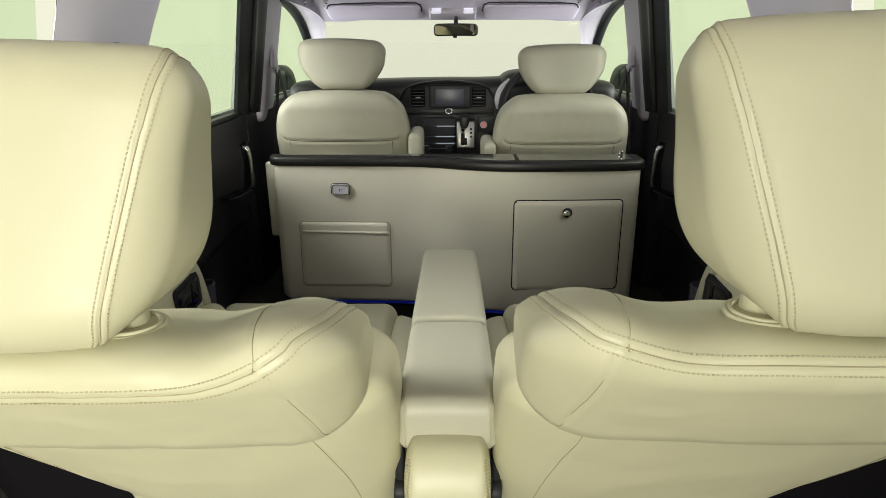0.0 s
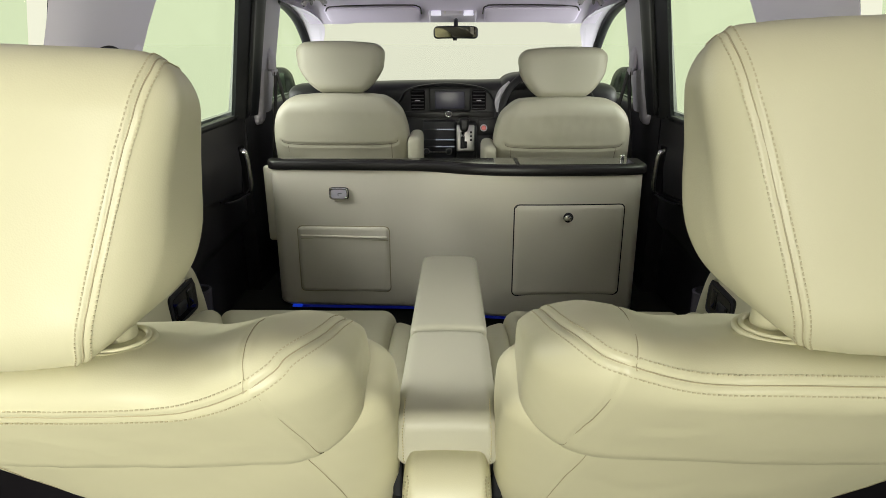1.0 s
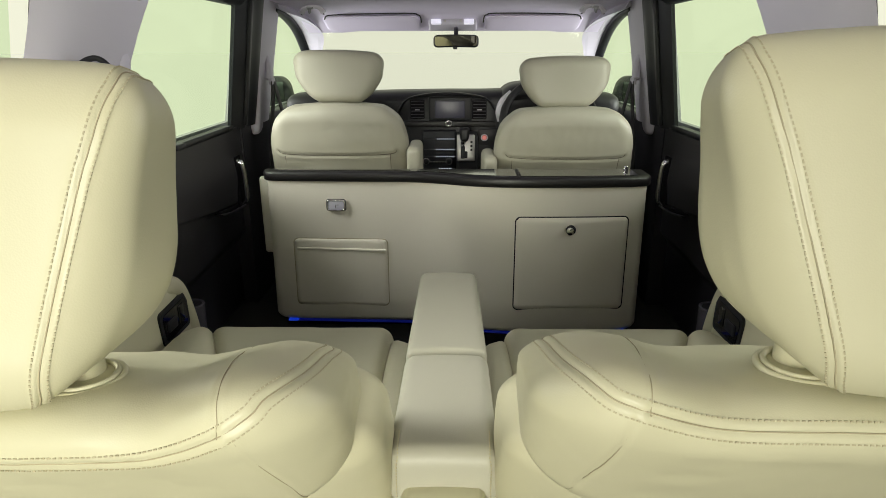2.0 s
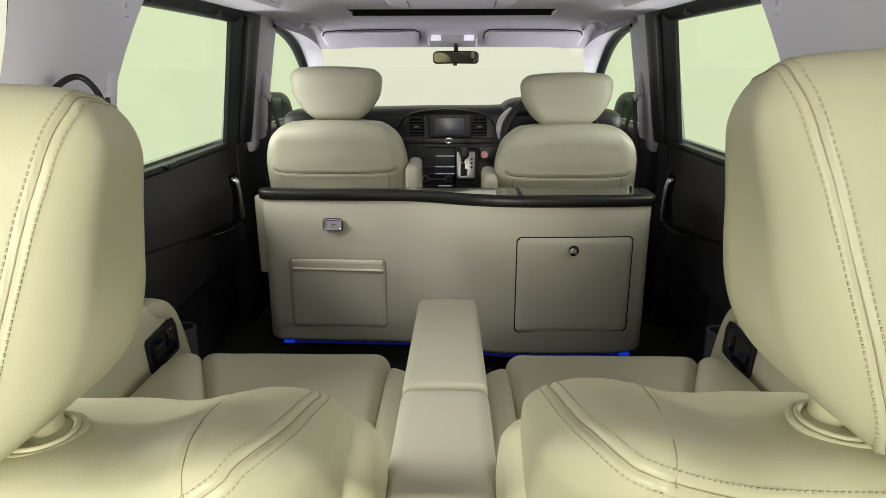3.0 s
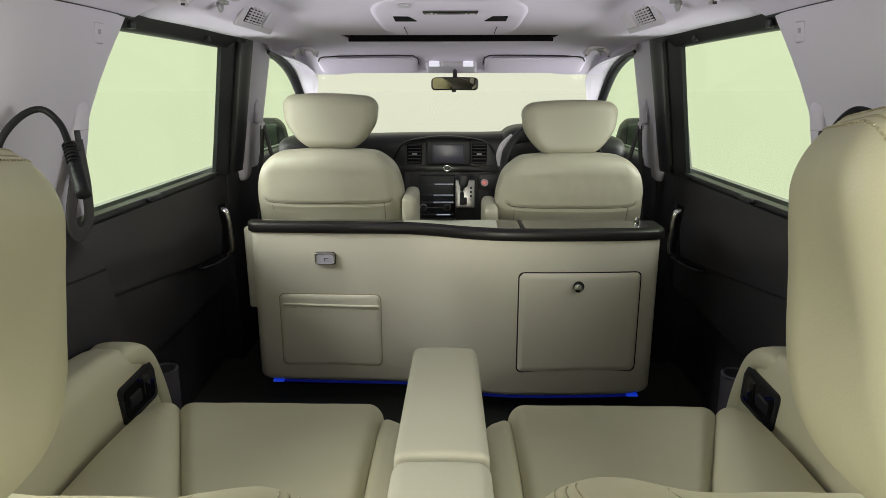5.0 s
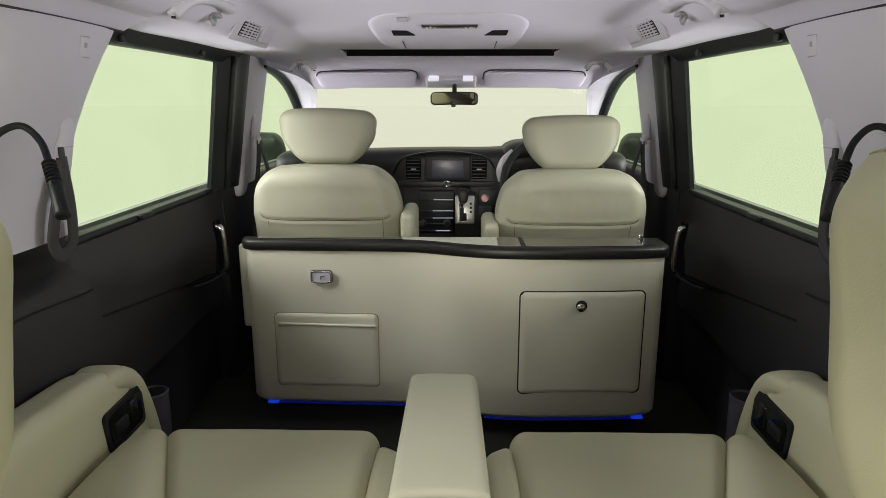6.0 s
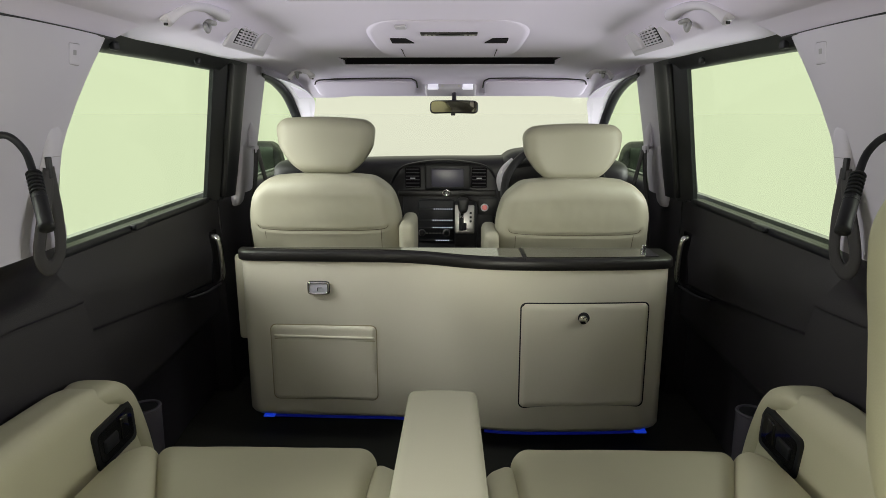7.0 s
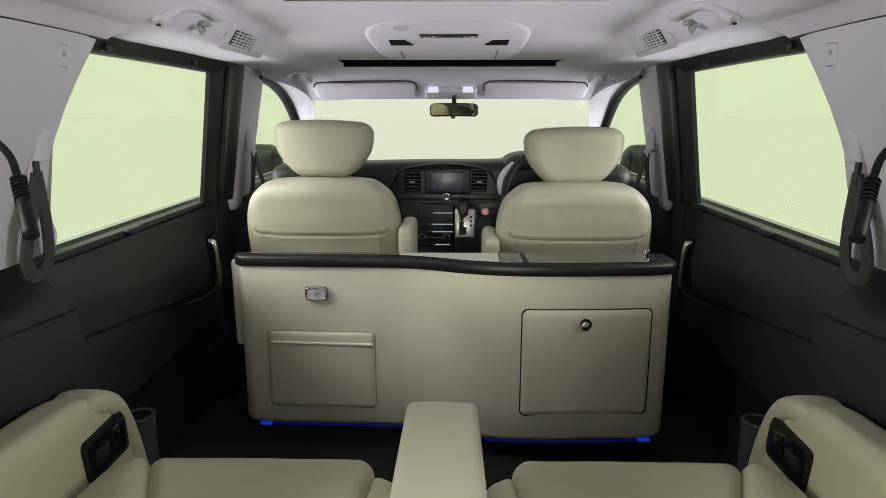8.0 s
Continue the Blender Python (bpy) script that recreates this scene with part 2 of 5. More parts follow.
class Pillow:
    """A padded block: a rounded box of half sizes h and corner radii r, bent by shape(), with sewn seams pressed into it."""

    def __init__(self, h, r, step, shape):
        self.h, self.r, self.shape = np.array(h, float), np.minimum(np.array(r, float), np.array(h) * 0.999), shape
        grids, quads, base = [], [], 0
        cnt = [max(4, int(math.ceil(2 * a / step))) for a in self.h]
        for ax in range(3):
            b, c = (ax + 1) % 3, (ax + 2) % 3
            u, w = np.meshgrid(np.linspace(-1, 1, cnt[b] + 1), np.linspace(-1, 1, cnt[c] + 1), indexing="ij")
            idx = np.arange(u.size).reshape(u.shape)
            for s in (-1, 1):
                p = np.zeros((u.size, 3))
                p[:, ax], p[:, b], p[:, c] = s, u.ravel(), w.ravel()
                q = np.stack([idx[:-1, :-1], idx[1:, :-1], idx[1:, 1:], idx[:-1, 1:]], -1).reshape(-1, 4)
                quads.append((q if s > 0 else q[:, ::-1]) + base)
                grids.append(p)
                base += u.size
        c = np.concatenate(grids)
        _, first, inv = np.unique(np.round(c * 1e5).astype(np.int64), axis=0, return_index=True, return_inverse=True)
        self.c, self.f = c[first], inv.ravel()[np.concatenate(quads)]
        self.v = self.place(self.c)
        self.v0 = self.v.copy()

    def place(self, c):
        p = np.atleast_2d(np.array(c, float)) * self.h
        q = np.clip(p, -(self.h - self.r), self.h - self.r)
        d = (p - q) / self.r
        d = d / np.maximum(np.linalg.norm(d, axis=1, keepdims=True), 1e-9)
        return self.shape((q + d * self.r) / self.h)

    def normals(self):
        a, b, c, d = (self.v[self.f[:, i]] for i in range(4))
        fn = np.cross(c - a, d - b)
        n = np.zeros_like(self.v)
        for i in range(4):
            np.add.at(n, self.f[:, i], fn)
        return n / np.maximum(np.linalg.norm(n, axis=1, keepdims=True), 1e-12)

    def line(self, guide, n=160):
        """A seam's path on the block from guide points in its -1..1 box."""
        g = np.array([np.array(q) for q in smooth_line(guide, n)])
        p = self.place(g / np.abs(g).max(axis=1, keepdims=True))
        nrm = self.normals()
        for k in range(30):
            p[1:-1] = 0.5 * p[1:-1] + 0.25 * (p[:-2] + p[2:])
            if k % 10 == 9:
                for i in range(len(p)):
                    q = np.argmin(((self.v - p[i]) ** 2).sum(1))
                    p[i] -= nrm[q] * np.dot(p[i] - self.v[q], nrm[q])
        return p

    def wrap(self, guide, n=160):
        """A seam that runs round the block at a steady place across it, over its rounded edges."""
        g = np.array([np.array(q) for q in smooth_line(guide, n)])
        k = np.abs(g[:, 1:]).max(axis=1, keepdims=True)
        g[:, 1:] /= k
        h, r = self.h[1:], self.r[1:]
        d = np.maximum(0, np.abs(g[:, 1:]) * h - (h - r)) / r
        L = np.linalg.norm(d, axis=1)
        both = (d > 0).all(axis=1)
        for i in np.where(both)[0]:
            g[i, 1:] = np.sign(g[i, 1:]) * ((h - r) + d[i] / L[i] * r) / h
        p = self.place(g)
        nrm = self.normals()
        for _ in range(3):
            for i in range(len(p)):
                q = np.argmin(((self.v - p[i]) ** 2).sum(1))
                p[i] -= nrm[q] * np.dot(p[i] - self.v[q], nrm[q])
            for _ in range(5):
                p[1:-1] = 0.5 * p[1:-1] + 0.25 * (p[:-2] + p[2:])
        return p

    def ride(self, path):
        """The path moved with the block's unevenness."""
        out = path.copy()
        for i, p in enumerate(path):
            d2 = ((self.v0 - p) ** 2).sum(1)
            j = np.argpartition(d2, 5)[:5]
            w = 1 / (d2[j] + 1e-7)
            out[i] += ((self.v - self.v0)[j] * w[:, None]).sum(0) / w.sum()
        return out

    def press(self, path, deep=0.0016, ridge=0.0009, wide=0.0017, off=0.0034, soft=0.0024):
        nrm = self.normals()
        a, b = path[:-1], path[1:]
        ab = b - a
        L2 = np.maximum((ab ** 2).sum(1), 1e-12)
        lo, hi = path.min(0) - 0.03, path.max(0) + 0.03
        near = np.where(((self.v > lo) & (self.v < hi)).all(1))[0]
        best = np.full(len(near), 9.0)
        for i in range(len(a)):
            ap = self.v[near] - a[i]
            t = np.clip((ap @ ab[i]) / L2[i], 0, 1)
            best = np.minimum(best, np.linalg.norm(ap - t[:, None] * ab[i], axis=1))
        h = ridge * np.exp(-((best - off) / soft) ** 2) - deep * np.exp(-(best / wide) ** 2)
        self.v[near] += nrm[near] * h[:, None]

    def stitches(self, path, name, parent, off=0.0052, pitch=0.0041, length=0.0024, r=0.00055, lift=0.0012, both=True):
        """Rows of thread beside a seam."""
        nrm = self.normals()

        def even(q, w):
            k = np.ones(2 * w + 1) / (2 * w + 1)
            q = np.pad(q, ((w, w), (0, 0)), mode="edge")
            return np.stack([np.convolve(q[:, i], k, "valid") for i in range(q.shape[1])], 1)
        n = even(nrm[[np.argmin(((self.v - p) ** 2).sum(1)) for p in path]], 8)
        n /= np.linalg.norm(n, axis=1, keepdims=True)
        t = even(np.gradient(path, axis=0), 4)
        t /= np.linalg.norm(t, axis=1, keepdims=True)
        side = np.cross(t, n)
        v, f = [], []
        for sd in ((-1, 1) if both else (1,)):
            q = path + side * off * sd
            high = np.zeros((len(q), 1))
            for i in range(len(q)):
                j = np.argmin(((self.v - q[i]) ** 2).sum(1))
                high[i] = np.dot(self.v[j] - q[i], nrm[j])
            q = even(q + n * (even(high, 4) + r * 0.5), 3)
            seg = np.linalg.norm(np.diff(q, axis=0), axis=1)
            d = np.r_[0, np.cumsum(seg)]
            for k in range(int(d[-1] / pitch)):
                at = (k + 0.5) * pitch
                i = int(np.clip(np.searchsorted(d, at) - 1, 0, len(seg) - 1))
                c = q[i] + (q[i + 1] - q[i]) * ((at - d[i]) / max(seg[i], 1e-9))
                w = (q[i + 1] - q[i]) / max(seg[i], 1e-9)
                base = len(v)
                for e in (-1, 1):
                    for x, z in ((-1, -1), (1, -1), (1, 1), (-1, 1)):
                        v.append(c + w * e * length / 2 + side[i] * x * r + n[i] * z * r)
                f += [tuple(base + x for x in q4) for q4 in ((0, 1, 2, 3), (7, 6, 5, 4), (0, 4, 5, 1), (1, 5, 6, 2), (2, 6, 7, 3), (3, 7, 4, 0))]
        ob = mesh_part(name, v, f, THREAD, parent, "fine beige stitching along the seam", smooth=False)
        return tagged(ob, kind="stuff")

    def cord(self, path, name, parent, r=0.0008, sink=0.0006, mat=None):
        """The sewn joint itself: a thin thread lying in the pressed line."""
        nrm = self.normals()
        pts = []
        n = nrm[[np.argmin(((self.v - p) ** 2).sum(1)) for p in path]]
        n = np.pad(n, ((8, 8), (0, 0)), mode="edge")
        n = np.stack([np.convolve(n[:, i], np.ones(17) / 17, "valid") for i in range(3)], 1)
        for p, q in list(zip(path, n))[::2]:
            pts.append(Vector(p - q / np.linalg.norm(q) * sink))
        return mesh_part(name, *tube(pts, r, r, 6, len(pts)), mat or SEAM, parent)

    def crumple(self, amp=0.0006, size=0.035):
        """Faint unevenness of stretched leather."""
        nrm = self.normals()
        k = 1 / size
        d = np.array([noise.noise((p[0] * k, p[1] * k, p[2] * k)) + 0.4 * noise.noise((p[0] * k * 2.7, p[1] * k * 2.7, p[2] * k * 2.7)) for p in self.v])
        self.v += nrm * (d * amp)[:, None]

    def make(self, name, mat, parent=None, label=""):
        return mesh_part(name, self.v, self.f, mat, parent, label)


def round_poly(pts, r, n=5):
    """A polygon in a plane with its corners rounded."""
    out = []
    for i, p in enumerate(pts):
        p, a, b = Vector(p), Vector(pts[i - 1]), Vector(pts[(i + 1) % len(pts)])
        p0, p1 = p + (a - p).normalized() * r, p + (b - p).normalized() * r
        for k in range(n + 1):
            t = k / n
            out.append(p0 * (1 - t) ** 2 + p * 2 * t * (1 - t) + p1 * t * t)
    return out


def bump_fn(x, c, w):
    return np.exp(-((x - c) / w) ** 2)


def interp(x, xs, ys):
    return float(np.interp(x, xs, ys))

# ---------------------------------------------------------------- the cabin's shell
def structure(name, v, f, mat, label, sharp=40):
    return tagged(mesh_part(name, v, f, mat, None, "", True, sharp), label, "structure", kind="structure")


def box_vf(x0, x1, y0, y1, z0, z1):
    v = [(x, y, z) for z in (z0, z1) for x, y in ((x0, y0), (x1, y0), (x1, y1), (x0, y1))]
    return v, [(3, 2, 1, 0), (4, 5, 6, 7), (0, 1, 5, 4), (1, 2, 6, 5), (2, 3, 7, 6), (3, 0, 4, 7)]


FLOOR_Z = 0.05
structure("ground", *slab(lambda u, v: (-150 + 300 * u, -150 + 300 * v, -0.45), 8, 8, (0, 0, -0.2)), GROUND, "pale seamless studio floor under the vehicle")
# Unseen dark wall, added to cut the world light entering through the tailgate.
structure("wall_light_blocker", *box_vf(-14.0, 14.0, -6.6, -6.4, -0.45, 6.0), BLOCKER_PAINT, "plain dark wall of the studio behind the vehicle")
structure("floor", *slab(lambda u, v: (-0.79 + 1.58 * u, -0.85 + 4.3 * v, FLOOR_Z + 0.003 * noise.noise((u * 9, v * 20, 0))), 40, 90, (0, 0, -0.12)), CARPET, "dark charcoal cut-pile carpet of the cabin floor")

ROOF_Y = (-0.9, 0.0, 1.0, 1.4, 1.76, 2.1, 2.45, 2.62, 2.8)
ROOF_Z = (1.13, 1.16, 1.170, 1.170, 1.156, 1.137, 1.113, 1.092, 1.026)


def roof_z(x, y):
    amp = interp(y, (1.5, 1.9, 2.3, 2.8), (0.055, 0.036, 0.012, 0.006))
    d = max(0.0, min(1.0, (abs(x) - 0.385) / 0.095))
    return interp(y, ROOF_Y, ROOF_Z) - amp * d * d * (3 - 2 * d)


SUNROOFS = (((-0.29, 0.29), (0.62, 1.425)), ((-0.350, 0.350), (2.20, 2.36)))


def make_ceiling():
    xs = sorted(set(np.round(np.r_[np.linspace(-0.62, 0.62, 41), np.linspace(-0.49, -0.37, 13), np.linspace(0.37, 0.49, 13), -0.29, 0.29, -0.350, 0.350], 4)))
    ys = sorted(set(np.round(np.r_[np.linspace(-0.85, 2.8, 80), 0.62, 1.425, 2.20, 2.36], 4)))
    v = [(x, y, roof_z(x, y)) for y in ys for x in xs]
    f, W = [], len(xs)
    hole = lambda x, y: any(a[0] < x < a[1] and b[0] < y < b[1] for a, b in SUNROOFS)
    for j in range(len(ys) - 1):
        for i in range(W - 1):
            if not hole((xs[i] + xs[i + 1]) / 2, (ys[j] + ys[j + 1]) / 2):
                f.append((j * W + i, (j + 1) * W + i, (j + 1) * W + i + 1, j * W + i + 1))
    n = len(v)
    v += [(x, y, z + 0.02) for x, y, z in v]
    f += [tuple(k + n for k in q[::-1]) for q in f]
    # the turned-up sides of the two openings, and the outer rim
    edges = {}
    for q in f[:len(f) // 2]:
        for a, b in zip(q, q[1:] + q[:1]):
            edges[(a, b)] = 1
    for a, b in list(edges):
        if (b, a) not in edges:
            f.append((b, a, a + n, b + n))
    structure("ceiling", v, f, HEADLINER, "pale lilac-grey fabric headliner with two sunroof openings", 60)


make_ceiling()
for (x0, x1), (y0, y1) in SUNROOFS:
    z = roof_z(0, (y0 + y1) / 2)
    sun = thing("sunroof", (0, y0, z), "closed sunroof with dark tinted panel in a black frame", "sunroof")
    part("glass_panel", bevel_box((0, (y0 + y1) / 2, z + 0.062), ((x1 - x0) / 2 + 0.02, (y1 - y0) / 2 + 0.02, 0.006), 0.003), ROOFGLASS, sun, "dark tinted glass panel")
    za, zb = roof_z(0, y0), roof_z(0, y1)
    for nm, c, h in (("side_rail", (x0 + 0.005, (y0 + y1) / 2, max(za, zb) + 0.030), (0.004, (y1 - y0) / 2 - 0.002, 0.028)), ("side_rail", (x1 - 0.005, (y0 + y1) / 2, max(za, zb) + 0.030), (0.004, (y1 - y0) / 2 - 0.002, 0.028)),
                     ("cross_rail", (0, y0 + 0.006, za + 0.030), ((x1 - x0) / 2 - 0.002, 0.005, 0.0285)), ("cross_rail", (0, y1 - 0.006, zb + 0.030), ((x1 - x0) / 2 - 0.002, 0.005, 0.0285))):
        part(nm, bevel_box(c, h, 0.003), MATTE, sun)
    own(sun)
structure("roof", *slab(lambda u, v: (-0.70 + 1.4 * u, -0.9 + 3.75 * v, interp(-0.9 + 3.75 * v, ROOF_Y, ROOF_Z) + 0.10 - 0.09 * abs(2 * u - 1) ** 3), 24, 40, (0, 0, 0.02)), PAINT, "plain painted roof skin over the cabin")

CREASE_Y, CREASE_Z = (1.2, 1.40, 1.81, 2.1), (0.56, 0.534, 0.479, 0.45)


def sm(t):
    t = max(0.0, min(1.0, t))
    return t * t * (3 - 2 * t)


def lerp(a, b, t):
    return a + (b - a) * t


for s, side in ((-1, "left"), (1, "right")):
    # outer body side, plain
    def shell(name, fn, nu=2, nv=6):
        structure(name, *slab(fn, nu, nv, (s * 0.02, 0, 0)), PAINT, "plain painted outer body side")
    shell("wall_lower_" + side, lambda u, v: (s * 0.83, lerp(-0.9, 3.5, u), lerp(-0.25, 0.70, v)))
    shell("wall_rail_" + side, lambda u, v: (s * lerp(0.74, 0.71, v), lerp(-0.9, 2.8, u), lerp(1.14, 1.22, v)))
    for y0, y1 in ((-0.9, -0.45), (1.28, 1.48), (2.30, 2.50)):
        shell("wall_pillar_" + side, lambda u, v: (s * lerp(0.82, 0.74, v), lerp(y0, y1, u), lerp(0.70, 1.14, v)))

    # quarter trim behind the sliding door
    def quarter(u, v):
        k = 0.78
        z = lerp(0.05, 0.765, v)
        y = lerp(-0.85, interp(z, (0.05, 0.4, 0.6, 0.765), (1.50, 1.44, 1.385, 1.22)), u)
        cz = interp(y, (-0.8, 1.19, 1.36), (0.66, 0.617, 0.603))
        z = lerp(0.05, cz, v / k) if v < k else lerp(cz, 0.765, (v - k) / (1 - k))
        x = 0.712 + 0.007 * sm((k - v) / 0.008 + 0.5) - 0.080 * sm((z - 0.64) / 0.125) * sm((1.33 - y) / 0.15)
        return (s * x, y, z)
    structure("trim_quarter_" + side, *slab(quarter, 60, 220, (s * 0.06, 0, 0)), TRIM_DARK, "dark grey plastic quarter trim with a moulded crease")

    def cpillar(u, v):
        z = lerp(0.767, 1.092, v)
        y1 = interp(z, (0.767, 0.80, 0.836, 0.87, 0.90, 0.94, 0.984, 1.02, 1.05, 1.08, 1.135), (1.226, 1.212, 1.203, 1.202, 1.206, 1.217, 1.236, 1.258, 1.281, 1.309, 1.362))
        y0 = interp(z, (0.767, 1.09), (0.885, 0.945))
        y = lerp(y0, y1, u)
        x = lerp(0.612, 0.560, sm((z - 0.767) / 0.33)) + 0.020 * (abs(2 * u - 1) ** 6) - 0.012 * math.sin(math.pi * u)
        return (s * x, y, z)
    structure("trim_c_pillar_" + side, *slab(cpillar, 24, 60, (s * 0.07, 0.11, 0)), TRIM_LIGHT, "pale grey moulded pillar trim between side windows")
    structure("trim_d_pillar_" + side, *slab(lambda u, v: (s * lerp(0.66, 0.60, v), lerp(-0.88, -0.42, u), lerp(0.767, 1.125, v)), 6, 8, (s * 0.10, 0, 0)), TRIM_LIGHT, "pale grey rear pillar trim")
    structure("trim_rail_" + side, *slab(lambda u, v: (s * lerp(0.635, 0.60, v), lerp(-0.85, 1.30, u), lerp(1.08, 1.125, v)), 20, 4, (s * 0.08, 0, 0)), TRIM_LIGHT, "pale grey cant rail trim over the side glass")

    def drape(u, v):
        y = lerp(0.88, 1.322, u)
        return (s * lerp(0.562 - 0.012 * math.sin(math.pi * u), 0.49, v), y, lerp(1.0945, roof_z(0.49, y) + 0.003, sm(v * 0.5 + 0.5) * 2 - 1))
    structure("trim_headliner_" + side, *slab(drape, 24, 10, (s * 0.03, 0, 0.012)), HEADLINER, "pale headliner edge turned down to the pillar trim")
    gap = [(s * (0.5625 - 0.012 * math.sin(math.pi * t)), lerp(0.90, 1.320, t), 1.0930) for t in np.linspace(0, 1, 9)]
    structure("trim_gap_" + side, *tube(gap, 0.0018, 0.0018, 6, 30), RUBBER, "dark parting line between headliner and pillar trim")

    qw = thing("window_quarter_" + side, (s * 0.70, 0.2, 0.78), "green tinted fixed rear quarter window", "window", kind="structure")
    pn = mesh_part("pane", *slab(lambda u, v: (s * lerp(0.725, 0.665, v), lerp(-0.43, 1.02, u), lerp(0.76, 1.10, v)), 4, 4, (s * 0.004, 0, 0)), GLASS_SIDE, qw)
    pn.visible_shadow = False
    mesh_part("inner_frame", *slab(lambda u, v: (s * lerp(0.628, 0.572, v), lerp(0.908, 0.914, u) + 0.045 * v, lerp(0.765, 1.10, v)), 2, 8, (s * 0.010, 0, 0)), MATTE, qw, "black inner edge of the window opening")
    own(qw)

    # sliding door
    door = thing("sliding_door", (s * 0.74, 1.7, FLOOR_Z), "closed sliding door with dark trim, green glass and chrome handle", "door", "sliding doors")

    def dtrim(u, v):
        y, z = lerp(1.30, 2.12, u), lerp(0.06, 0.705, v)
        cz = interp(y, CREASE_Y, CREASE_Z)
        x = 0.724 + 0.007 * sm((cz - z) / 0.003 + 0.5) + 0.03 * sm((0.34 - z) / 0.05) - 0.006 * math.sin(math.pi * sm((z - cz) / 0.18)) * (z > cz)
        x += 0.014 * sm((y - 1.70) / 0.22) * sm((cz - z) / 0.02)
        return (s * x, y, z)
    mesh_part("trim_panel", *slab(dtrim, 60, 220, (s * 0.06, 0, 0)), TRIM_DARK, door, "dark charcoal moulded door panel", sharp=50)
    mesh_part("handle", *tube([(s * 0.722, 2.044, 0.598), (s * 0.707, 2.045, 0.591), (s * 0.701, 2.047, 0.565), (s * 0.700, 2.050, 0.525), (s * 0.701, 2.053, 0.485), (s * 0.707, 2.056, 0.462), (s * 0.722, 2.057, 0.452)], 0.0100, 0.0095, 14, 40, (1, 0, 0), 0.8), HANDLE, door, "curved chrome door handle")
    part("handle_plate", bevel_box((s * 0.722, 2.052, 0.526), (0.004, 0.026, 0.088), 0.004), MATTE, door, "recessed dark handle plate")
    mesh_part("pull_pocket", *tube([(s * 0.722, y, interp(y, CREASE_Y, CREASE_Z) - 0.004 - 0.004 * math.sin(math.pi * (y - 1.82) / 0.26)) for y in np.linspace(1.82, 2.08, 9)], 0.008, 0.006, 8, 30, (1, 0, 0), 1.0, lambda t: 0.3 + 0.7 * math.sin(math.pi * t)), MATTE, door, "dark mouth of the pull pocket")
    mesh_part("pull_lip", *tube([(s * 0.719, y, interp(y, CREASE_Y, CREASE_Z) - 0.012 - 0.006 * math.sin(math.pi * (y - 1.85) / 0.22)) for y in np.linspace(1.85, 2.07, 9)], 0.0035, 0.008, 8, 30, (1, 0, 0)), TRIM_DARK, door, "rounded lip of the pull pocket")
    cup = part("bottle_holder", cyl((s * 0.694, 1.515, 0.225), 0.030, 0.16, "z", 0.034, 28, 0.004), CUP, door, "grey moulded bottle holder")
    mesh_part("rim", *ring((s * 0.694, 1.515, 0.306), 0.031, 0.004, "z"), CUP, cup)
    part("opening", cyl((s * 0.694, 1.515, 0.305), 0.029, 0.003, "z"), RUBBER, cup)

    def gx(z):
        return lerp(0.735, 0.660, (z - 0.71) / 0.37)
    pn = mesh_part("pane", *slab(lambda u, v: (s * gx(lerp(0.69, 1.12, v)), lerp(1.10, lerp(2.10, 2.03, v), u), lerp(0.69, 1.12, v)), 4, 8, (s * 0.004, 0, 0)), GLASS_SIDE, door, "green tinted door glass")
    pn.visible_shadow = False
    mesh_part("frame_front", *slab(lambda u, v: (s * (gx(lerp(0.70, 1.115, v)) - 0.030 * sm(u * 3) - 0.004 * math.sin(u * 9)), lerp(2.070 - 0.068 * v, 2.233 - 0.046 * v, u), lerp(0.70, 1.115, v)), 14, 16, (s * 0.012, 0, 0)), RUBBER, door, "black front frame of the door window", sharp=60)
    mesh_part("guide_channel", *slab(lambda u, v: (s * (gx(lerp(0.71, 1.10, v)) - 0.038), lerp(2.105, 2.125, u) - 0.062 * v, lerp(0.71, 1.10, v)), 3, 10, (s * 0.012, 0, 0)), DASH, door)
    mesh_part("frame_top", *slab(lambda u, v: (s * (gx(1.08) - 0.010 - 0.034 * v), lerp(1.14, 2.12, u), lerp(1.082, 1.114, v) + 0.003 * math.sin(u * 3.1)), 30, 5, (s * 0.03, 0, 0)), RUBBER, door, "black top frame of the door window", sharp=60)
    mesh_part("sill_strip", *slab(lambda u, v: (s * (0.722 - 0.002 * v), lerp(1.15, 2.05, u), lerp(0.700, 0.716, v)), 20, 2, (s * 0.016, 0, 0)), RUBBER, door, "black rubber glass seal")
    part("sill_clip", bevel_box((s * 0.716, 1.62, 0.712), (0.008, 0.028, 0.007), 0.004), RUBBER, door)
    for y in (1.45, 1.84):
        part("frame_clip", bevel_box((s * 0.634, y, 1.094), (0.006, 0.010, 0.008), 0.004), RUBBER, door)
    own(door)

    # B pillar with belt
    structure("trim_b_pillar_" + side, *slab(lambda u, v: (s * (lerp(0.705, 0.645, v) - 0.014 * math.sin(math.pi * u)), lerp(lerp(2.225, 2.18, v), lerp(2.40, 2.46, v), u), lerp(0.70, 1.12, v)), 12, 16, (s * 0.06, 0, 0)), TRIM_LIGHT, "pale grey centre pillar trim")
    structure("trim_b_lower_" + side, *slab(lambda u, v: (s * 0.72, lerp(2.12, 2.47, u), lerp(0.05, 0.70, v)), 6, 8, (s * 0.06, 0, 0)), TRIM_DARK, "dark lower centre pillar trim")

    # front door
    fd = thing("front_door", (s * 0.75, 2.9, FLOOR_Z), "front door seen past the seat, dark trim and green glass", "door", "front doors")
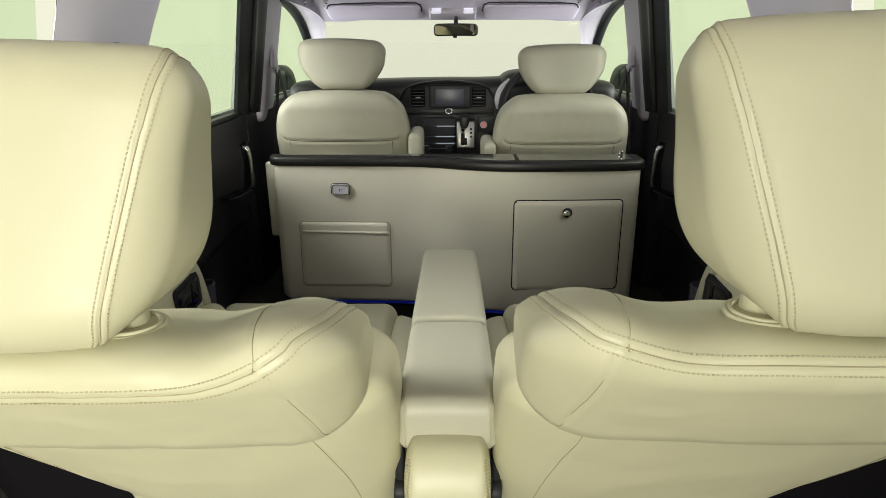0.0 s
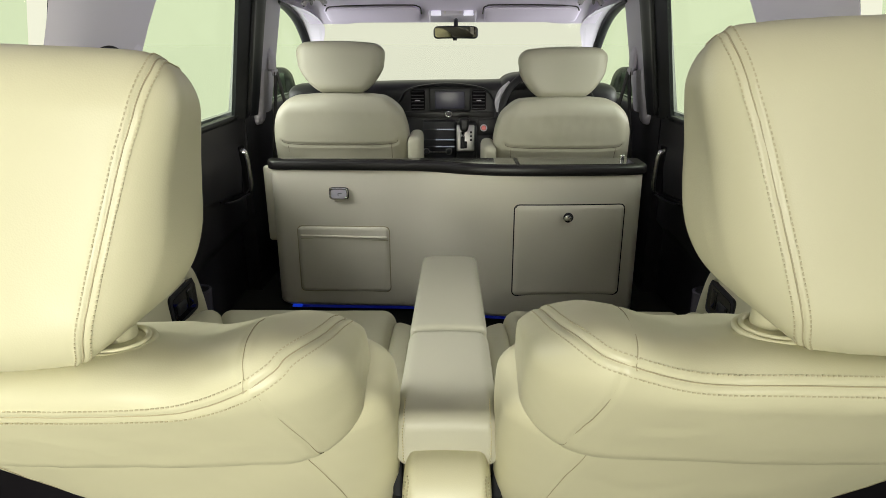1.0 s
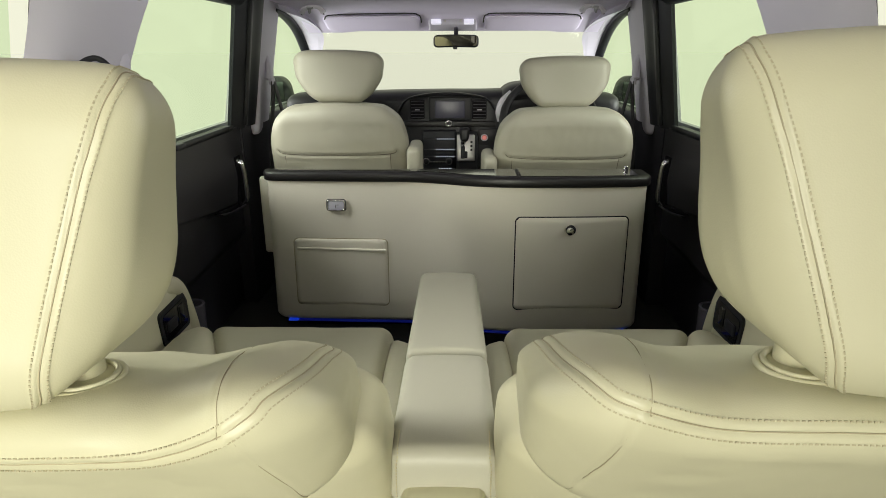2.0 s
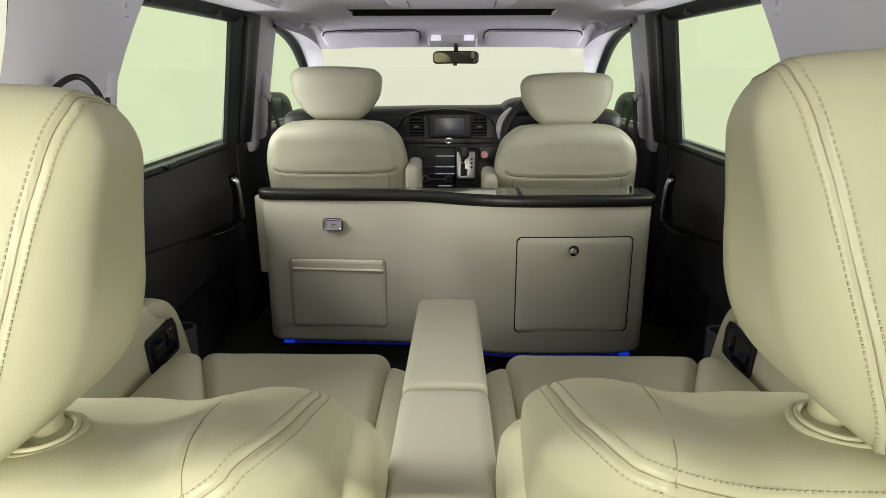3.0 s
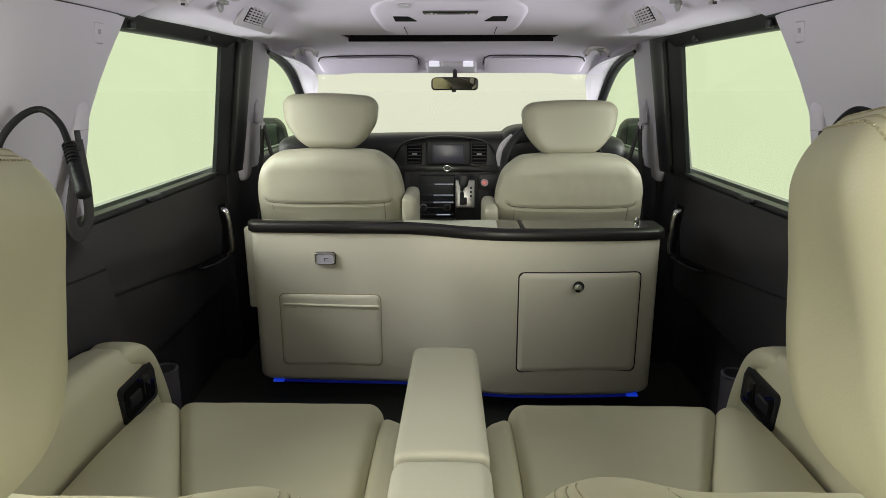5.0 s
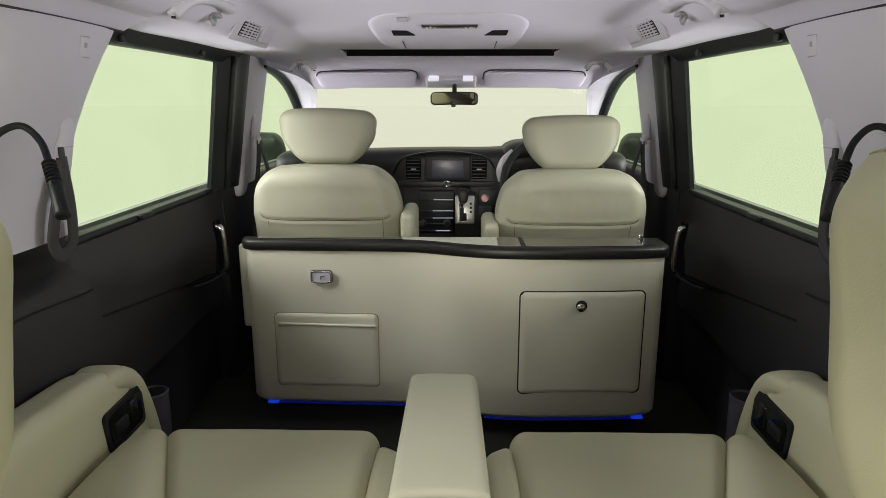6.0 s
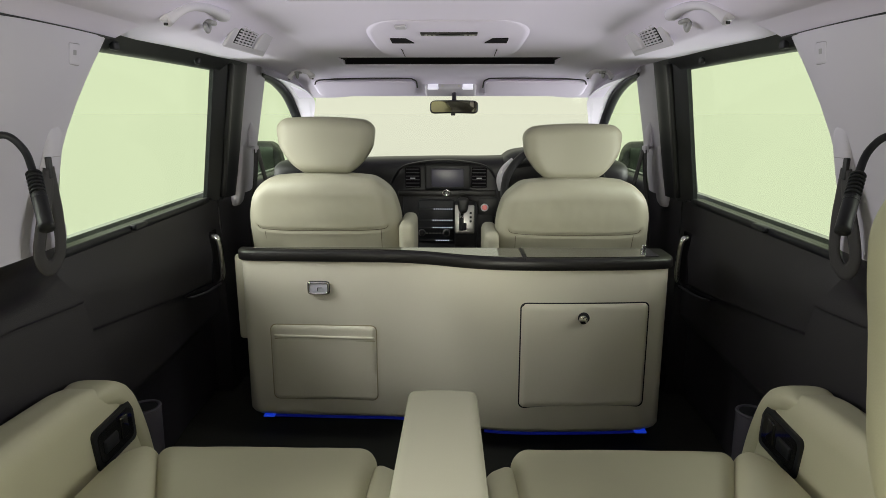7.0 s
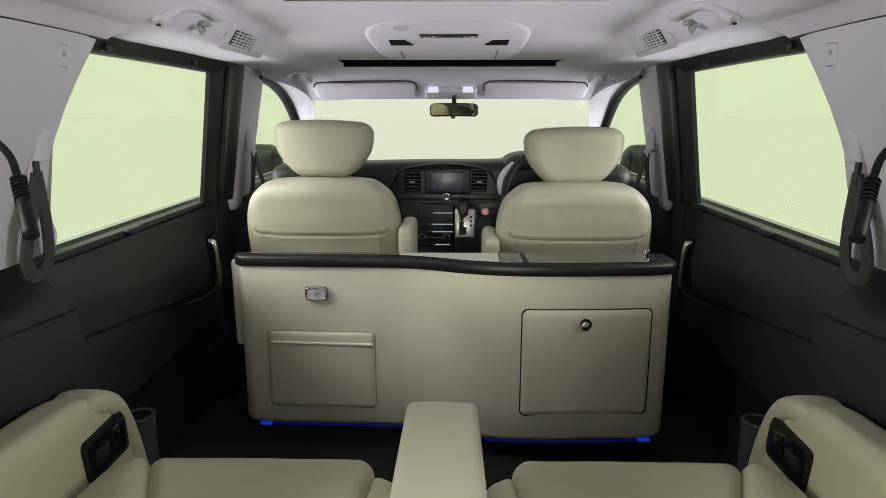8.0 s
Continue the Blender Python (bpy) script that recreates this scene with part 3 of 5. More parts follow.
    mesh_part("trim_panel", *slab(lambda u, v: (s * (0.735 - 0.012 * math.sin(3 * v)), lerp(2.47, 3.42, u), lerp(0.05, 0.705, v)), 10, 10, (s * 0.06, 0, 0)), TRIM_DARK, fd)
    pn = mesh_part("pane", *slab(lambda u, v: (s * lerp(0.75, 0.685, v), lerp(2.42, 3.45, u), lerp(0.69, 1.08, v)), 4, 4, (s * 0.004, 0, 0)), GLASS_SIDE, fd)
    pn.visible_shadow = False
    arch = [(s * 0.655, 2.38, 1.098), (s * 0.668, 2.62, 1.082), (s * 0.680, 2.84, 1.035), (s * 0.690, 3.02, 0.950), (s * 0.705, 3.22, 0.83), (s * 0.72, 3.42, 0.70)]
    mesh_part("frame", *tube(arch, 0.016, 0.022, 8, 40, (1, 0, 0), 0.6), RUBBER, fd, "black curved window frame")
    own(fd)
    edge = [(s * 0.60, 2.30, 1.085), (s * 0.575, 2.62, 1.06), (s * 0.562, 2.82, 1.012), (s * 0.603, 2.98, 0.93), (s * 0.655, 3.18, 0.815), (s * 0.700, 3.38, 0.70)]
    A, B = smooth_line(arch, 41), smooth_line(edge, 41)
    structure("trim_a_pillar_" + side, *slab(lambda u, v: A[round(u * 40)].lerp(B[round(u * 40)], v) + Vector((-s * 0.018 * math.sin(math.pi * v), -0.012 * math.sin(math.pi * v), 0)), 40, 8, (s * 0.02, 0.02, 0.03)), TRIM_LIGHT, "pale grey windscreen pillar trim", 60)

ws = thing("windscreen", (0, 3.1, 0.72), "clear raked windscreen glass", "window", kind="structure")
pn = mesh_part("pane", *slab(lambda u, v: ((2 * u - 1) * lerp(0.58, 0.715, v), lerp(2.80, 3.42, v), lerp(1.035, 0.69, v)), 6, 6, (0, 0.003, 0.004)), GLASS_FRONT, ws)
pn.visible_shadow = False
own(ws)
structure("wall_front", *box_vf(-0.83, 0.83, 3.44, 3.48, -0.25, 0.70), DASH, "plain dark bulkhead ahead of the dashboard")

# ---------------------------------------------------------------- partition cabinet
CAB_X = (-0.60, -0.30, -0.134, -0.045, 0.041, 0.124, 0.193, 0.29, 0.45, 0.60)
CAB_Y = (1.806, 1.795, 1.790, 1.771, 1.739, 1.720, 1.714, 1.714, 1.722, 1.740)
CAB_S = smooth_line([(x, y, 0) for x, y in zip(CAB_X, CAB_Y)], 200)


def cab_front(x):
    return interp(x, [p.x for p in CAB_S], [p.y for p in CAB_S])


def cab_outline(grow=0.0, back=1.835, xr=0.568, xl=-0.557, r=0.035):
    """The cabinet's plan, from the rear end of one side, along the front to the other."""
    pts = [(xl - grow, back)]
    for k in range(7):
        a = math.pi * (1 - 0.5 * k / 6)
        pts.append((xl - grow + r + r * math.cos(a), cab_front(xl) - grow + r - r * math.sin(a)))
    for k in range(1, 60):
        x = lerp(xl + r, xr - r, k / 60)
        pts.append((x, cab_front(x) - grow))
    for k in range(7):
        a = 0.5 * math.pi * (1 - k / 6)
        pts.append((xr + grow - r + r * math.cos(a), cab_front(xr) - grow + r - r * math.sin(a)))
    return pts + [(xr + grow, back)]


def stack(outlines):
    """A solid through plans at rising heights: (points, z)."""
    v, f, n = [], [], len(outlines[0][0])
    for pts, z in outlines:
        v += [(x, y, z) for x, y in pts]
    for k in range(len(outlines) - 1):
        for i in range(n):
            j = (i + 1) % n
            f.append((k * n + i, k * n + j, (k + 1) * n + j, (k + 1) * n + i))
    f.append(tuple(range(n))[::-1])
    f.append(tuple(range((len(outlines) - 1) * n, len(outlines) * n)))
    return v, f


def lean(z):
    return 0.020 * (0.584 - z) / 0.445


def make_cabinet():
    cab = thing("partition_cabinet", (0, 1.78, FLOOR_Z), "curved greige leatherette partition cabinet with a dark top", "cabinet")
    rows = []
    for z, g in ((0.122, -0.010), (0.129, -0.004), (0.139, 0.0), (0.25, 0), (0.35, 0), (0.45, 0), (0.55, 0), (0.586, 0)):
        o = cab_outline(g, 1.84 + lean(z))
        rows.append(([(x * (1 + 0.020 * (0.584 - z) / 0.445), y + lean(z)) for x, y in o], z))
    mesh_part("body", *stack(rows), PANEL, cab, "greige leatherette front, swept in an S curve", sharp=50)
    rows = [(cab_outline(g, 1.835), z) for z, g in ((0.5825, 0.001), (0.5840, 0.0055), (0.5865, 0.0075), (0.6050, 0.0075), (0.6100, 0.0052), (0.613, -0.001))]
    mesh_part("worktop_edge", *stack(rows), EDGE, cab, "dark rounded edge of the worktop", sharp=50)
    # black glass inlays
    for x0, x1, nm in ((-0.52, 0.188, "worktop_glass"), (0.200, 0.535, "worktop_lid")):
        n = 40
        xs = [lerp(x0, x1, k / n) for k in range(n + 1)]
        o = [(x, cab_front(x) + 0.012) for x in xs] + [(x, 1.829) for x in reversed(xs)]
        mesh_part(nm, *stack([(o, 0.612), (o, 0.6145)]), GLOSSBLACK, cab, "glossy black glass inlay", sharp=30)
    part("lid_joint", bevel_box((0.194, 1.772, 0.6095), (0.0012, 0.063, 0.0055), 0.0005, 1), RUBBER, cab)
    part("lid_clip", bevel_box((0.515, 1.812, 0.620), (0.006, 0.006, 0.008), 0.002), CHROME, cab, "small chrome clip")
    part("back_panel", bevel_box((-0.010, 1.915, 0.448), (0.597, 0.012, 0.126), 0.010), PANEL, cab)
    part("plinth", bevel_box((0, 1.965, 0.094), (0.50, 0.025, 0.046), 0.004), RUBBER, cab)

    # a sheet that follows the front, for door and pocket
    def front_sheet(x0, x1, z0, z1, proud, thick, r, nx=36, nz=30, bulge=0.0):
        def fn(u, v):
            x, z = lerp(x0, x1, u), lerp(z0, z1, v)
            # rounded corners
            dx, dz = max(0, x0 + r - x, x - x1 + r), max(0, z0 + r - z, z - z1 + r)
            q = math.hypot(dx, dz)
            if q > r:
                cx, cz = (x0 + r if x < (x0 + x1) / 2 else x1 - r), (z0 + r if z < (z0 + z1) / 2 else z1 - r)
                x, z = cx + math.copysign(dx * r / q, x - cx), cz + math.copysign(dz * r / q, z - cz)
            e = min(u, 1 - u, v, 1 - v)
            y = cab_front(x) + lean(z) - proud * sm(e * 45) - bulge * math.sin(math.pi * u) * math.sin(math.pi * v)
            return (x * (1 + 0.020 * (0.584 - z) / 0.445), y, z)
        return slab(fn, nx, nz, (0, thick, 0))

    part_line = front_sheet(0.1851, 0.5149, 0.1991, 0.4979, 0.0015, 0.001, 0.016)
    mesh_part("door_gap", *part_line, RUBBER, cab, sharp=60)
    cd = mesh_part("door", *front_sheet(0.1875, 0.5125, 0.2015, 0.4955, 0.0045, 0.003, 0.014), PANEL, cab, "flush locker door with rounded corners", sharp=60)
    kx, kz = 0.345, 0.459
    ky = cab_front(kx) + lean(kz)
    part("lock_escutcheon", cyl((kx + 0.002, ky - 0.008, kz), 0.0145, 0.006, "y", bev=0.001), RUBBER, cd)
    part("knob", cyl((kx - 0.002, ky - 0.018, kz), 0.0115, 0.018, "y", 0.009, bev=0.003), CHROME, cd, "round chrome lock knob")

    mesh_part("pocket_seam", *front_sheet(-0.482, -0.190, 0.176, 0.404, 0.0012, 0.001, 0.016), SEAM, cab, sharp=60)
    pk = mesh_part("map_pocket", *front_sheet(-0.480, -0.192, 0.178, 0.402, 0.0045, 0.004, 0.015, bulge=0.004), PANEL, cab, "sewn leatherette map pocket", sharp=60)
    lip = [(x, cab_front(x) + lean(0.366) - 0.0065, 0.371 - 0.006 * (x + 0.48) / 0.29 * 0.6) for x in np.linspace(-0.474, -0.198, 12)]
    mesh_part("pocket_lip", *tube(lip, 0.0035, 0.0042, 10, 30, (0, 0, 1)), PANEL, pk, "gathered top edge of the pocket")
    lip = [(x, cab_front(x) + lean(0.36) - 0.0050, 0.362 - 0.006 * (x + 0.48) / 0.29 * 0.6) for x in np.linspace(-0.474, -0.198, 12)]
    # Thin thread-coloured tube stands for the shade under the lip.
    mesh_part("pocket_shadow_line", *tube(lip, 0.0009, 0.0009, 6, 30, (0, 0, 1)), SEAM, pk)
    own(cab)

    # clock
    cx, cz = -0.344, 0.511
    cy = cab_front(cx) + lean(cz)
    clock = thing("clock", (cx, cy, cz), "small rectangular chrome-framed clock set in the cabinet", "clock")
    part("dial", bevel_box((cx, cy - 0.003, cz), (0.0255, 0.005, 0.0145), 0.003), CLOCKFACE, clock, "pale blue-grey dial")
    def bezel(hx, hz, r, y, mat, name, lbl=""):
        n, k, v, f = 64, 8, [], []
        for i in range(n):
            a = 2 * math.pi * i / n
            px = math.copysign(abs(math.cos(a)) ** 0.35, math.cos(a))
            pz = math.copysign(abs(math.sin(a)) ** 0.35, math.sin(a))
            for j in range(k):
                b = 2 * math.pi * j / k
                v.append((cx + px * (hx + r * math.cos(b)), y + r * math.sin(b), cz + pz * (hz + r * math.cos(b))))
                f.append((i * k + j, ((i + 1) % n) * k + j, ((i + 1) % n) * k + (j + 1) % k, i * k + (j + 1) % k))
        mesh_part(name, v, f, mat, clock, lbl)
    bezel(0.0262, 0.0152, 0.0024, cy - 0.0085, CHROME, "bezel", "chrome bezel")
    bezel(0.0285, 0.0175, 0.0016, cy - 0.0045, RUBBER, "gasket", "thin black gasket")
    part("hour_hand", bevel_box((cx - 0.002, cy - 0.0087, cz - 0.003), (0.0008, 0.0004, 0.0045), 0), RUBBER, clock)
    part("minute_hand", bevel_box((cx + 0.0035, cy - 0.0088, cz + 0.001), (0.006, 0.0004, 0.0006), 0), RUBBER, clock)
    own(clock)

    strip = thing("led_strip", (0, 1.80, 0.13), "blue light strip under the cabinet front edge", "light")
    for x0, x1 in ((-0.505, -0.12), (0.10, 0.53)):
        v, f = tube([(x * 1.02, cab_front(x) + lean(0.135) + 0.022, 0.1150) for x in np.linspace(x0, x1, 10)], 0.004, 0.0080, 8, 30)
        mesh_part("light_tube", v, f, LED, strip, "glowing deep blue tube")
    for x in (-0.512, 0.528):
        part("corner_lamp", bevel_box((x, cab_front(x) + 0.040, 0.1165), (0.016, 0.016, 0.003), 0.002), LED_CORNER, strip, "glowing blue corner lamp")
    own(strip)


make_cabinet()


# ---------------------------------------------------------------- rear captain's chairs
def rear_seat(s, up):
    """s: side of the cabin; up: how far its headrest is raised."""
    X0 = -0.357 if s < 0 else 0.346
    seat = thing("captains_chair", (X0, 0.9, FLOOR_Z), "cream leather captain's chair with stitched seams, reclined", "seat", "rear captain's chairs")
    TL = math.tan(radians(31))

    # headrest
    def hshape(n):
        a, b, g = n[:, 0], n[:, 1], n[:, 2]
        wr = 0.088 + 0.082 * (g + 1) / 2 + 0.014 * (1 - g * g)
        lowc = np.clip(-g + 0.05, 0, 1.05)
        wf = 0.147 * (1 - 0.42 * lowc ** 3.2 - 0.08 * np.clip((g - 0.35) / 0.65, 0, 1) ** 2)
        t = (b + 1) / 2
        k = np.clip(g * 1.2 - 0.2, 0, 1)
        t = t * (2 - t) * (1 - k) + t * t * k
        w = wr + (wf - wr) * t
        y = 0.450 + 0.052 * b + 0.022 * g - 0.014 * (1 - a * a) * np.clip(-b, 0, 1) + 0.016 * (a * a) * np.clip(b, 0, 1)
        z = 0.839 + up + 0.123 * g - 0.010 * (a * a) * np.clip(g, 0, 1) - 0.012 * (1 - a * a) * np.clip(-g, 0, 1) * 0.4 - 0.009 * (b + 1) * np.clip(g, 0, 1)
        return np.stack([X0 + a * w, y, z], 1)
    P = Pillow((0.16, 0.066, 0.121), (0.034, 0.040, 0.048), 0.0024, hshape)
    P.crumple(0.0006, 0.06)
    lines = []
    for e in (-1, 1):
        guide = [(e * 0.865, 0.55, 1), (e * 0.870, 0.0, 1), (e * 0.880, -0.6, 1), (e * 0.882, -0.95, 0.95), (e * 0.848, -1, 0.6), (e * 0.815, -1, 0.3), (e * 0.797, -1, -0.3), (e * 0.818, -1, -0.7), (e * 0.840, -0.9, -0.95), (e * 0.815, -0.4, -1), (e * 0.790, 0.1, -1)]
        lines.append(P.ride(P.wrap(guide, 220)))
    for l in lines:
        P.press(l, 0.0011, 0.0006)
    hr = P.make("headrest", LEATHER, seat, "thick cream leather headrest with twin-stitched edges")
    for l in lines:
        P.stitches(l, "stitching", hr)
        P.cord(l, "seam", hr, 0.0006)
    for e in (-1, 1):
        c = (X0 + e * (0.072 if s < 0 else 0.069), 0.447 if s < 0 else 0.446, 0.7105 if s < 0 else 0.7265)
        pc = part("post", cyl((X0 + e * 0.07, 0.452, 0.728), 0.017, 0.08, "z", 0.014, 24), LEATHER, seat, "post wrapped in a leather sleeve")
        mesh_part("post_cover", *ring(c, 0.030, 0.0030, "z", 1.0, 0.92), LEATHER, pc, "padded leather collar")
        mesh_part("post_cover_lip", *ring((c[0], c[1], c[2] + 0.0025), 0.0255, 0.0026, "z", 1.0, 0.92), LEATHER, pc)
        part("collar_pad", cyl((c[0], c[1], c[2] - 0.0035), 0.029, 0.012, "z", 0.024, 32, 0.004), LEATHER, pc, "leather sleeve round the post")

    # upper back pad: reclined, with a raised inner shoulder
    def bshape(n):
        a, b, g = n[:, 0], n[:, 1], n[:, 2]
        inn = -a * s          # +1 at the cabin's middle
        w = 0.272 * (1 - 0.030 * np.clip(-g, 0, 1) ** 2)
        T = 0.088 * np.where(b > 0, 0.68 * b, b) - 0.010 * (1 - a * a) * np.clip(-b, 0, 1) + 0.010 * bump_fn(np.abs(a), 0.8, 0.22) * np.clip(b, 0, 1)
        up_to = (0.092 if s < 0 else 0.100) - 0.52 * (T + 0.088) - 2.0 * (T + 0.088) ** 2 - 3.0 * np.clip(T + 0.02, 0, 1) ** 2 + 0.001
        low = 0.105 if s < 0 else 0.097
        L = -low + (g + 1) / 2 * (low + up_to) + (0.017 * bump_fn(inn, 0.82, 0.17) - 0.009 * bump_fn(inn, 0.50, 0.14) - 0.010 * bump_fn(inn, 0.0, 0.4)) * np.clip(g, 0, 1)
        ang = radians(31)
        L = L - 0.010 * np.clip(-g, 0, 1)
        y = 0.493 + T * math.cos(ang) - L * math.sin(ang)
        z = 0.686 + (0.007 if s > 0 else 0.0) + T * math.sin(ang) + L * math.cos(ang)
        x = X0 - s * 0.004 + a * w
        return np.stack([x, y, z], 1)
    P = Pillow((0.272, 0.088, 0.094), (0.075, 0.058, 0.054), 0.0030, bshape)
    P.crumple(0.0013, 0.05)
    m0, m1, m2 = (0.50, 0.53, 0.68) if s < 0 else (0.85, 0.83, 0.87)
    guide = [(0.97, 0.95, 0.8), (0.96, 0.4, 0.92), (0.95, -0.1, 0.96), (0.915, -0.50, 0.99), (0.825, -0.88, 0.95), (0.72, -1, m2 + 0.02), (0.45, -1, m1), (0, -1, m0), (-0.45, -1, m1), (-0.72, -1, m2 + 0.02), (-0.825, -0.88, 0.95), (-0.915, -0.50, 0.99), (-0.95, -0.1, 0.96), (-0.96, 0.4, 0.92), (-0.97, 0.95, 0.8)]
    main = P.line(guide, 300)
    cross = []
    for e in (-1, 1):
        cross.append(P.ride(P.wrap([(e * 0.63, 0.95, 1), (e * 0.66, 0.45, 1), (e * 0.695, -0.2, 1), (e * 0.715, -0.7, 1), (e * 0.725, -1, 0.95), (e * 0.725, -1, 0.85), (e * 0.722, -1, m2)], 90)))
        cross.append(P.ride(P.wrap([(e * 0.76, -1, m2 - 0.02), (e * 0.80, -1, 0.25), (e * 0.85, -1, -0.2), (e * 0.89, -1, -0.6), (e * 0.93, -0.9, -0.95)], 90)))
    P.press(main, 0.0012, 0.0006, 0.0022, 0.0046, 0.0032)
    for l in cross:
        P.press(l, 0.0009, 0.0005, 0.0022, 0.005, 0.004)
    bk = P.make("backrest", LEATHER, seat, "padded cream leather upper backrest")
    P.stitches(main, "stitching", bk, off=0.0078)
    P.cord(main, "seam", bk, 0.0006)
    for l in cross:
        P.cord(l, "seam", bk, 0.00042, 0.0003)

    # lower back, set in under the upper pad
    def lshape(n):
        a, b, g = n[:, 0], n[:, 1], n[:, 2]
        inn = -a * s
        w = 0.285 - 0.02 * np.clip(-g, 0, 1)
        w = np.where(inn > 0, w + (0.014 if s < 0 else 0.004), np.maximum(0.06, 0.18 + 0.123 * (g - 0.4) / 0.6))
        L = 0.20 * g
        T = 0.075 * b - 0.016 * (1 - a * a) * np.clip(-b, 0, 1)
        ang = radians(27)
        y = 0.632 + T * math.cos(ang) - L * math.sin(ang)
        z = 0.462 + L * math.cos(ang) + T * math.sin(ang) * 0.5
        return np.stack([X0 + a * w, y, z], 1)
    P = Pillow((0.28, 0.075, 0.20), (0.07, 0.045, 0.05), 0.007, lshape)
    cr = [P.wrap([(e * 0.70, -1, 0.9), (e * 0.70, -1, 0.62), (e * 0.76, -1, 0.3), (e * 0.86, -1, -0.4)], 60) for e in (-1, 1)]
    P.crumple(0.0022, 0.07)
    cr = [P.ride(l) for l in cr]
    for l in cr:
        P.press(l, 0.0007, 0.0006, 0.004, 0.008, 0.006)
    bc = P.make("back_cover", LEATHER, seat, "cream leather cover of the lower back")
    for l in cr:
        P.cord(l, "seam", bc, 0.00045, -0.0002)

    # Black sheet added to fill the gap under and beside the back cover.
    mesh_part("gap_sheet", *slab(lambda u, v: (s * lerp(0.13, 0.66, u), lerp(0.590, 0.735, v), lerp(0.60, 0.14, v)), 8, 8, (0, 0.012, 0.004)), MATTE, seat, "dark plastic shell under the back cover")

    # cushion and its bolsters
    def cshape(n):
        a, b, g = n[:, 0], n[:, 1], n[:, 2]
        y = 0.985 + 0.275 * b - 0.012 * (a * a) * np.clip(b, 0, 1)
        z = 0.299 + 0.090 * g + 0.006 * b - 0.014 * np.clip(b, 0, 1) ** 6 * np.clip(g, 0, 1) - 0.006 * (1 - a * a) * np.clip(g, 0, 1)
        out = (a * s + 1) / 2
        return np.stack([s * 0.3235 + a * 0.2055 - s * 0.12 * out * np.clip(0.95 - b, 0, 1.3), y, z], 1)
    P = Pillow((0.20, 0.275, 0.09), (0.034, 0.050, 0.040), 0.008, cshape)
    P.crumple(0.0012, 0.09)
    P.make("cushion", LEATHER_B, seat, "flat cream leather seat cushion")
    for nm, xa, xb, hz in (("inner_bolster", 0.062, 0.131, 0.003), ("outer_bolster", 0.525, 0.616, 0.016)):
        def oshape(n, xa=xa, xb=xb, hz=hz):
            a, b, g = n[:, 0], n[:, 1], n[:, 2]
            y = (0.965 if nm == "inner_bolster" else 0.992) + 0.275 * b - (0.05 if nm == "inner_bolster" else 0.022) * np.clip(b, 0, 1) * (1 + a * (1 if nm == "outer_bolster" else -1) * s) * 0.5
            z = (0.286 if nm == "inner_bolster" else 0.294) + 0.092 * g + hz * (1 - b * b) + 0.008 * b
            z = z - (0.050 if nm == "inner_bolster" else 0.030) * np.clip(b - 0.35, 0, 1) ** 2 * np.clip(g, 0, 1)
            if nm == "inner_bolster":
                return np.stack([s * (xa + xb) / 2 + a * (xb - xa) / 2, y, z], 1)
            out = (a * s + 1) / 2
            inner = xa - 0.12 * np.clip(0.95 - b, 0, 1.3)
            z = z - 0.040 * out ** 2 * np.clip(g, 0, 1)
            return np.stack([s * (inner + (xb - inner) * out), y, z], 1)
        P = Pillow((0.034, 0.275, 0.092), (0.026, 0.06, 0.045), 0.008, oshape)
        P.make(nm, LEATHER_B, seat, "padded side bolster")
    part("seat_base", bevel_box((s * 0.33, 0.95, 0.115), (0.21, 0.24, 0.065), 0.01), TRIM_DARK, seat, "dark seat base on its rails")
    part("recline_hinge", cyl((s * 0.066, 0.66, 0.37), 0.022, 0.02, "x", bev=0.003), RUBBER, seat, "black recliner joint")
    own(seat)

    # arm box beside the door, with switches
    box = thing("armrest_box", (s * 0.66, 1.0, FLOOR_Z), "cream leather side armrest with a recessed switch panel", "armrest", "side armrests")

    def ashape(n):
        a, b, g = n[:, 0], n[:, 1], n[:, 2]
        z = 0.276 + 0.208 * g
        front = 1.378 - 0.075 * np.clip(g, 0, 1) ** 1.6 + 0.030 * np.clip(-g, 0, 1)
        y = 0.80 + (front - 0.80) * (b + 1) / 2
        z = z + 0.012 * np.clip(g, 0, 1) * (1 - np.clip(b, 0, 1)) - 0.030 * np.clip(b - 0.55, 0, 1) ** 2 * np.clip(g, 0, 1) * 4
        x = 0.664 + 0.046 * a
        x = x + 0.006 * g * (a < 0)
        return np.stack([s * x, y, z], 1)
    P = Pillow((0.046, 0.28, 0.222), (0.022, 0.045, 0.045), 0.008, ashape)
    if s < 0:
        P.f = P.f[:, ::-1]
    P.make("body", LEATHER_B, box, "leather-covered box with a rounded front end")
    lip = [(s * 0.664, 1.404, 0.07), (s * 0.664, 1.391, 0.20), (s * 0.664, 1.373, 0.30), (s * 0.664, 1.350, 0.375), (s * 0.664, 1.325, 0.425), (s * 0.664, 1.296, 0.449), (s * 0.664, 1.262, 0.457), (s * 0.664, 1.225, 0.455)]
    mesh_part("front_roll", *tube(lip, 0.025, 0.0485, 20, 48, (1, 0, 0), 0.62, lambda t: 1.0 - 0.30 * sm((t - 0.75) / 0.25)), LEATHER_B, box, "thick rounded leather roll round the front end")
    xi = 0.6160
    sw = part("switch_panel", switch_plate(s, xi, 0.0), RUBBER, box, "black recessed switch panel")
    part("switch_well", switch_plate(s, xi - 0.001, -0.010), GLOSSBLACK, sw)
